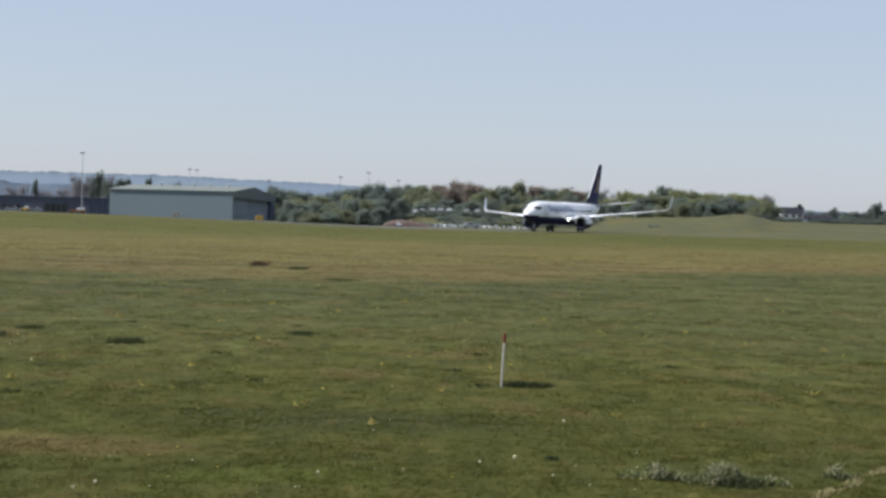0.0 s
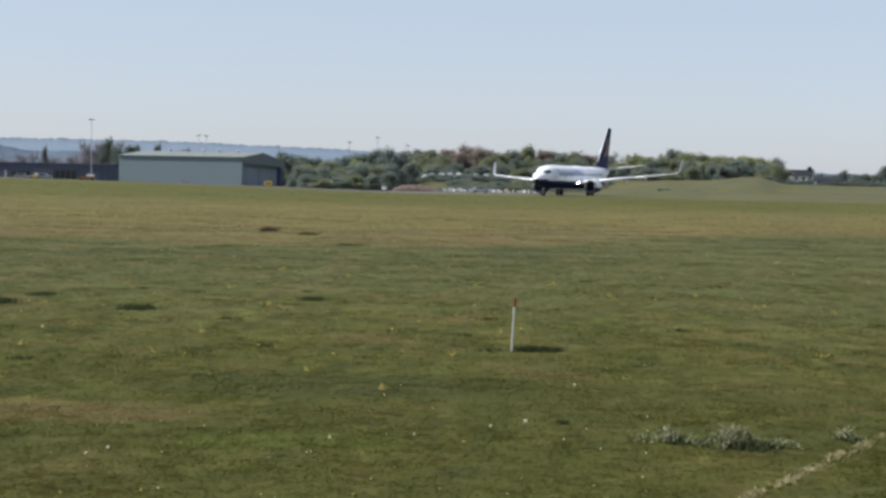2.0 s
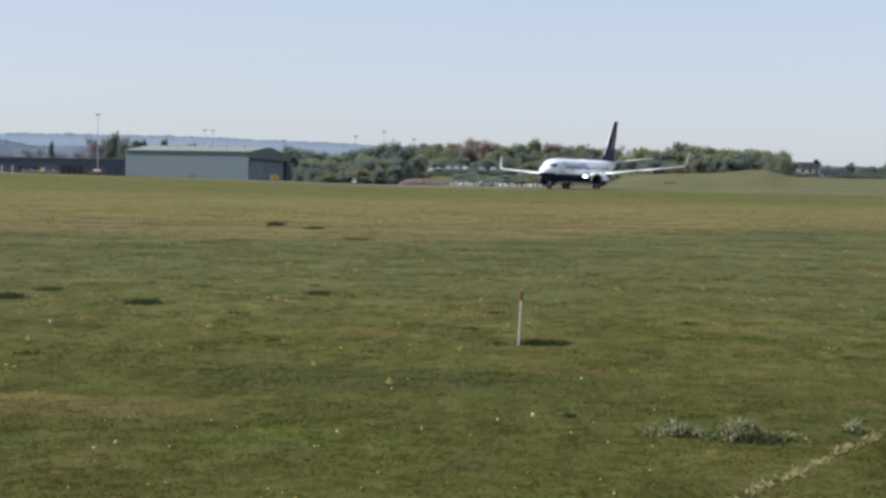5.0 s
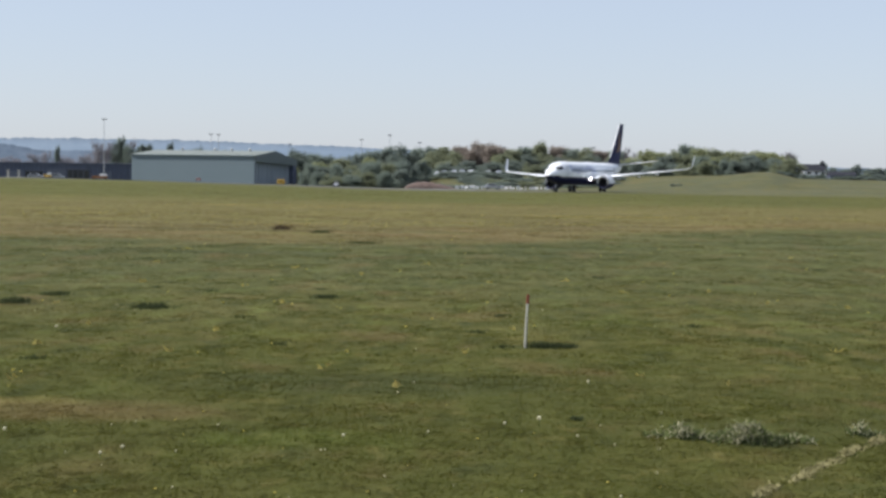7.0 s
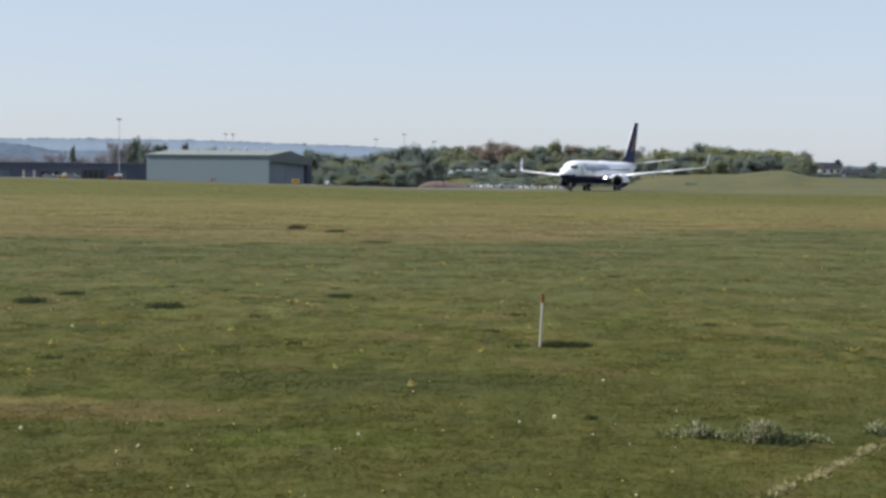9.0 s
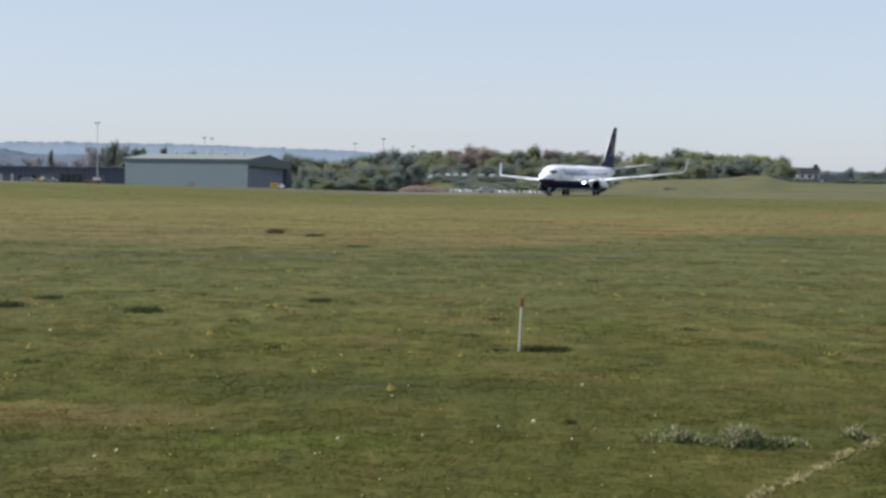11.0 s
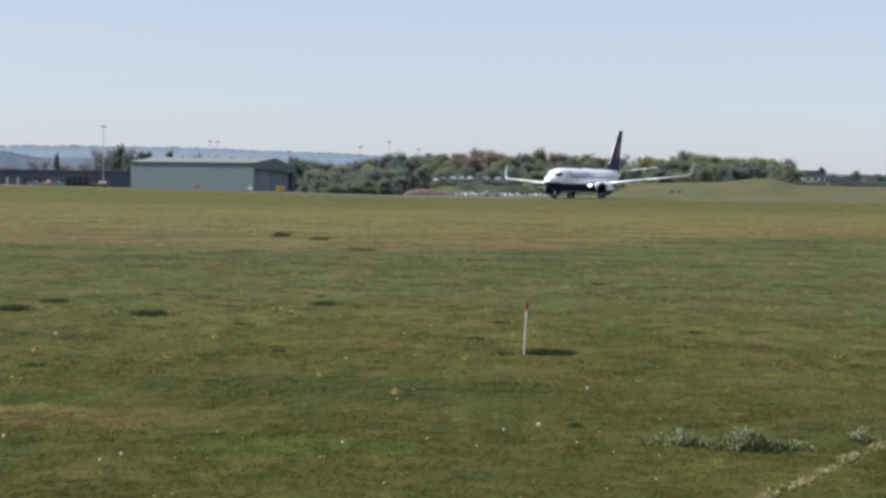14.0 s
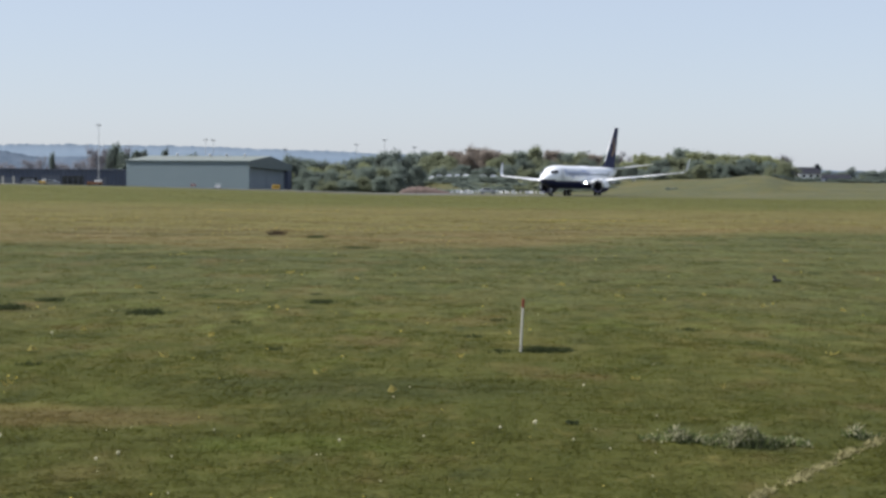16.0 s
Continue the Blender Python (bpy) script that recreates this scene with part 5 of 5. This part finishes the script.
for x, y in ((-5.35, 22.8), (-2.24, 23.2), (0.81, 28.4), (-0.32, 34.0), (4.84, 24.5), (-4.17, 17.1), (-3.69, 14.2), (-5.04, 27.7),
                (-5.82, 33.8), (-3.24, 26.9), (-1.09, 15.5), (2.17, 29.1), (1.84, 15.1), (-0.39, 14.1), (-2.73, 16.6), (8.32, 39.4),
                (4.31, 26.9), (2.86, 26.3), (-1.48, 30.4), (0.23, 16.9), (-2.61, 19.0), (-4.16, 19.5), (5.82, 23.7), (4.16, 17.4),
                (2.52, 14.4), (-2.87, 32.0), (0.83, 19.5), (-6.18, 39.9)):
    flower_patch(x, y, 0.0022 * y, 0.008 * y, 4 if y < 20 else 6)


def cuttings(x, y, rx, ry, h, n, peak, label):
    """A lumpy heap of pale dry stalks over grey-green weeds, its shade drawn by dark blades at the foot, and one higher
    hump.
    """
    rng = np.random.default_rng(int(x * 100))
    u, v = rng.uniform(-1, 1, n), rng.normal(0, 0.42, n)
    u = np.where(rng.uniform(size=n) < 0.5, np.clip(rng.normal(peak + 0.12, 0.36, n), -1.1, 1.1), u)
    lump = 0.55 + 0.25 * np.sin(u * 9.0 + x) + 0.2 * np.sin(u * 21.0 + 2 * x)
    dome = h * (0.30 * lump + 0.70 * np.exp(-((u - peak) / 0.36) ** 2)) * np.exp(-(v / 0.7) ** 2) * (1 - 0.5 * np.abs(u))
    pts = np.c_[x + u * rx, y + v * ry, terrain(x, y) + dome * rng.uniform(0, 1, n) ** 0.5]
    dry = rng.uniform(size=n) < 0.25 + 0.50 * np.exp(-((u - peak) / 0.30) ** 2)
    ob = blade_field("cuttings_heap", rng, pts[dry], 0.012, 0.05, 0.009, HAY, label, "grass cuttings", lean=1.1)
    ob["group"] = "cuttings"
    blade_field("weeds", rng, pts[~dry], 0.015, 0.05, 0.012, WEED, "grey-green weeds among the grass cuttings", "weeds", lean=0.9)
    # dark blades set along the foot as the heap's shade
    foot = np.repeat(pts[np.abs(u - peak - 0.30) < 0.36], 2, 0)
    foot = foot + rng.normal(size=foot.shape) * 0.03 - np.array((0, 0.05, 0))
    foot[:, 2] = terrain(x, y)
    blade_field("cuttings_shade", rng, foot, 0.02, h * 0.34, 0.012, TUSSOCK, "dark grass blades that draw the shade under the cuttings", "grass", lean=0.5)


cuttings(2.25, 11.50, 0.36, 0.16, 0.175, 1250, -0.36, "heap of pale dry grass cuttings on the meadow")
cuttings(1.69, 11.66, 0.27, 0.16, 0.10, 300, 0.1, "low scatter of pale grass cuttings")
cuttings(3.05, 11.85, 0.13, 0.17, 0.10, 130, -0.3, "low scatter of pale grass cuttings")


def straw_line():
    """A thin broken line of dry straw lying on the grass."""
    rng = np.random.default_rng(12)
    f = rng.uniform(-0.2, 1.25, 5200)
    thick = np.array([noise.noise((g * 9.0, 4.0, 1.0)) + 0.5 * noise.noise((g * 26.0, 8.0, 1.0)) for g in f])
    f = f[thick + rng.uniform(-0.5, 0.5, len(f)) > 0.05]
    n = len(f)
    x = 1.69 + f * (3.20 - 1.72) + rng.normal(0, 0.024, n) + 0.02 * np.sin(f * 23)
    y = 9.28 + f * (11.72 - 9.28) + rng.normal(0, 0.03, n)
    pts = np.c_[x, y, [terrain(a, b) + 0.012 for a, b in zip(x, y)]]
    blade_field("straw_line", rng, pts, 0.005, 0.016, 0.0055, FIBRE, "thin broken line of pale dry straw across the grass", "straw", lean=1.6)


straw_line()


def flower_meshes():
    bm = bmesh.new()
    bmesh.ops.create_icosphere(bm, subdivisions=1, radius=0.018, matrix=Matrix.Translation((0, 0, 0.075)))
    a = bpy.data.meshes.new("seed_head")
    bm.to_mesh(a)
    bm.free()
    a.materials.append(SEED)
    bm = bmesh.new()
    bmesh.ops.create_cone(bm, cap_ends=True, segments=9, radius1=0.006, radius2=0.019, depth=0.014, matrix=Matrix.Translation((0, 0, 0.055)))
    b = bpy.data.meshes.new("flower_head")
    bm.to_mesh(b)
    bm.free()
    b.materials.append(PETAL)
    bm = bmesh.new()
    tube(bm, (0, 0, -0.01), (0, 0, 0.06), 0.003, 0.002, 5)
    c = bpy.data.meshes.new("stalk")
    bm.to_mesh(c)
    bm.free()
    c.materials.append(STALK)
    return a, b, c


SEED_ME, FLOWER_ME, STALK_ME = flower_meshes()


def dandelion(x, y, seed, size=1.0):
    d = thing("dandelion", "white dandelion seed head in the grass" if seed else "small yellow dandelion flower in the grass", "flower", "dandelion clocks" if seed else "dandelion flowers")
    for me, nm in ((SEED_ME if seed else FLOWER_ME, "seed_head" if seed else "flower_head"), (STALK_ME, "stalk")):
        o = new(nm, me)
        o.parent = d
    d.matrix_basis = pose(x, y, terrain(x, y), 0, 0, f_rng.uniform(0, 360)) @ Matrix.Scale(size * 0.72, 4)


f_rng = random.Random(11)
for x, y, s in ((0.72, 12.0, 1.25), (1.28, 14.35, 1.0), (0.46, 11.85, 0.9), (-2.97, 11.2, 1.1), (-4.35, 18.6, 1.3), (-2.05, 10.6, 1.0), (-2.15, 10.4, 0.9), (-0.66, 11.2, 0.9)):
    dandelion(x, y, True, s)
for x, y, s in ((-3.93, 14.5, 1.2), (-3.8, 14.6, 1.1), (-3.7, 14.5, 1.1), (-0.3, 33.9, 1.5), (-2.35, 23.0, 1.3), (-5.5, 22.7, 1.3), (5.0, 24.6, 1.4), (-2.9, 28.0, 1.2)):
    dandelion(x, y, False, s)
for i in range(45):
    y = f_rng.uniform(8.6, 12.0)
    dandelion(f_rng.uniform(-0.29, 0.15) * y, y, f_rng.random() < 0.75, f_rng.uniform(0.3, 0.6))
for i in range(60):
    y = math.sqrt(f_rng.uniform(8.5 ** 2, 30 ** 2))
    dandelion(f_rng.uniform(-0.29, 0.29) * y, y, f_rng.random() < 0.3, f_rng.uniform(0.4, 0.7))
for i in range(190):
    y = math.sqrt(f_rng.uniform(14 ** 2, 75 ** 2))
    dandelion(f_rng.uniform(-0.29, 0.29) * y, y, False, f_rng.uniform(0.8, 1.5))

# ------------------------------------------------------------------ insects


def insect(name, body, label):
    i = thing(name, label, "insect")
    bm = bmesh.new()
    bmesh.ops.create_uvsphere(bm, u_segments=10, v_segments=6, radius=1, matrix=Matrix.Diagonal((0.0055, 0.0026, 0.0026, 1)))
    bmesh.ops.create_uvsphere(bm, u_segments=8, v_segments=6, radius=0.0022, matrix=Matrix.Translation((0.006, 0, 0.0005)))
    part("body", bm, body, i, smooth=True)
    for side in (-1, 1):
        bm = bmesh.new()
        v = [bm.verts.new(p) for p in ((0.002, side * 0.001, 0.002), (0.001, side * 0.008, 0.005), (-0.004, side * 0.009, 0.005), (-0.004, side * 0.002, 0.002))]
        bm.faces.new(v)
        bmesh.ops.solidify(bm, geom=bm.faces[:], thickness=0.0002)
        part("wing", bm, body, i)
    return i


FLIES = [insect("fly", INSECT_DARK, "small black fly in flight over the meadow"), insect("fly", INSECT_DARK, "small black fly darting low over the meadow"),
         insect("moth", INSECT_PALE, "small tan moth fluttering over the meadow"),
         insect("fly", INSECT_DARK, "small dark fly crossing above the meadow")]

# ------------------------------------------------------------------ what moves


def motions():
    rows = []
    for t, s in ((0.0, -0.0142), (4.0, -0.0433), (8.0, -0.0724), (12.0, -0.1015), (14.0, -0.1165), (16.0, -0.1335)):
        x, y, z = spot(s, 412.5)
        rows.append((t, pose(x, y, z + 0.04, 0, 0, 180)))
    walk(MOVING_CAR, rows)
    # each fly rests low in the grass out of sight, crosses, and goes on
    walk(FLIES[0], [(0.0, pose(-0.502, 1.350, 0.030, 20, 0, 0)), (12.0, pose(-0.502, 1.350, 0.030, 20, 0, 0)), (12.5, pose(-0.502, 1.350, 0.744, 20, 0, 0)), (12.8, pose(-0.006, 1.350, 1.369, 20, 0, 0)), (12.9, pose(0.159, 1.350, 1.578, 20, 0, 0)), (13.0, pose(0.325, 1.350, 1.786, 20, 0, 0)), (13.1, pose(0.490, 1.350, 1.994, 20, 0, 0)), (13.4, pose(0.986, 1.350, 2.619, 20, 0, 0)), (14.2, pose(0.986, 1.350, 0.030, 20, 0, 0)), (16.0, pose(0.986, 1.350, 0.030, 20, 0, 0))])
    walk(FLIES[1], [(0.0, pose(-4.879, 2.400, 0.030, 20, 0, 0)), (15.0, pose(-4.879, 2.400, 0.030, 20, 0, 0)), (15.5, pose(-4.879, 2.400, 2.693, 20, 0, 0)), (15.8, pose(-1.656, 2.400, 2.077, 20, 0, 0)), (15.9, pose(-0.582, 2.400, 1.872, 20, 0, 0)), (16.0, pose(0.493, 2.400, 1.663, 20, 0, 0))])
    walk(FLIES[2], [(0.0, pose(-1.677, 1.800, 0.030, 20, 0, 0)), (3.0, pose(-1.677, 1.800, 0.030, 20, 0, 0)), (3.5, pose(-1.677, 1.800, 1.851, 20, 0, 0)), (3.8, pose(-0.624, 1.800, 1.820, 20, 0, 0)), (3.9, pose(-0.274, 1.800, 1.810, 20, 0, 0)), (4.0, pose(0.128, 1.800, 1.732, 20, 0, 0)), (4.1, pose(0.428, 1.800, 1.790, 20, 0, 0)), (4.2, pose(0.779, 1.800, 1.780, 20, 0, 0)), (4.5, pose(1.831, 1.800, 1.750, 20, 0, 0)), (5.3, pose(1.831, 1.800, 0.030, 20, 0, 0)), (16.0, pose(1.831, 1.800, 0.030, 20, 0, 0))])
    walk(FLIES[3], [(0.0, pose(-2.530, 6.000, 0.030, 20, 0, 0)), (12.2, pose(-2.530, 6.000, 0.030, 20, 0, 0)), (12.8, pose(-2.530, 6.000, 2.000, 20, 0, 0)), (13.0, pose(-1.228, 6.000, 2.005, 20, 0, 0)), (13.1, pose(-0.577, 6.000, 2.003, 20, 0, 0)), (13.2, pose(0.071, 6.000, 1.998, 20, 0, 0)), (13.4, pose(1.373, 6.000, 1.990, 20, 0, 0)), (13.6, pose(2.675, 6.000, 1.980, 20, 0, 0)), (14.4, pose(2.675, 6.000, 0.030, 20, 0, 0)), (16.0, pose(2.675, 6.000, 0.030, 20, 0, 0))])


motions()
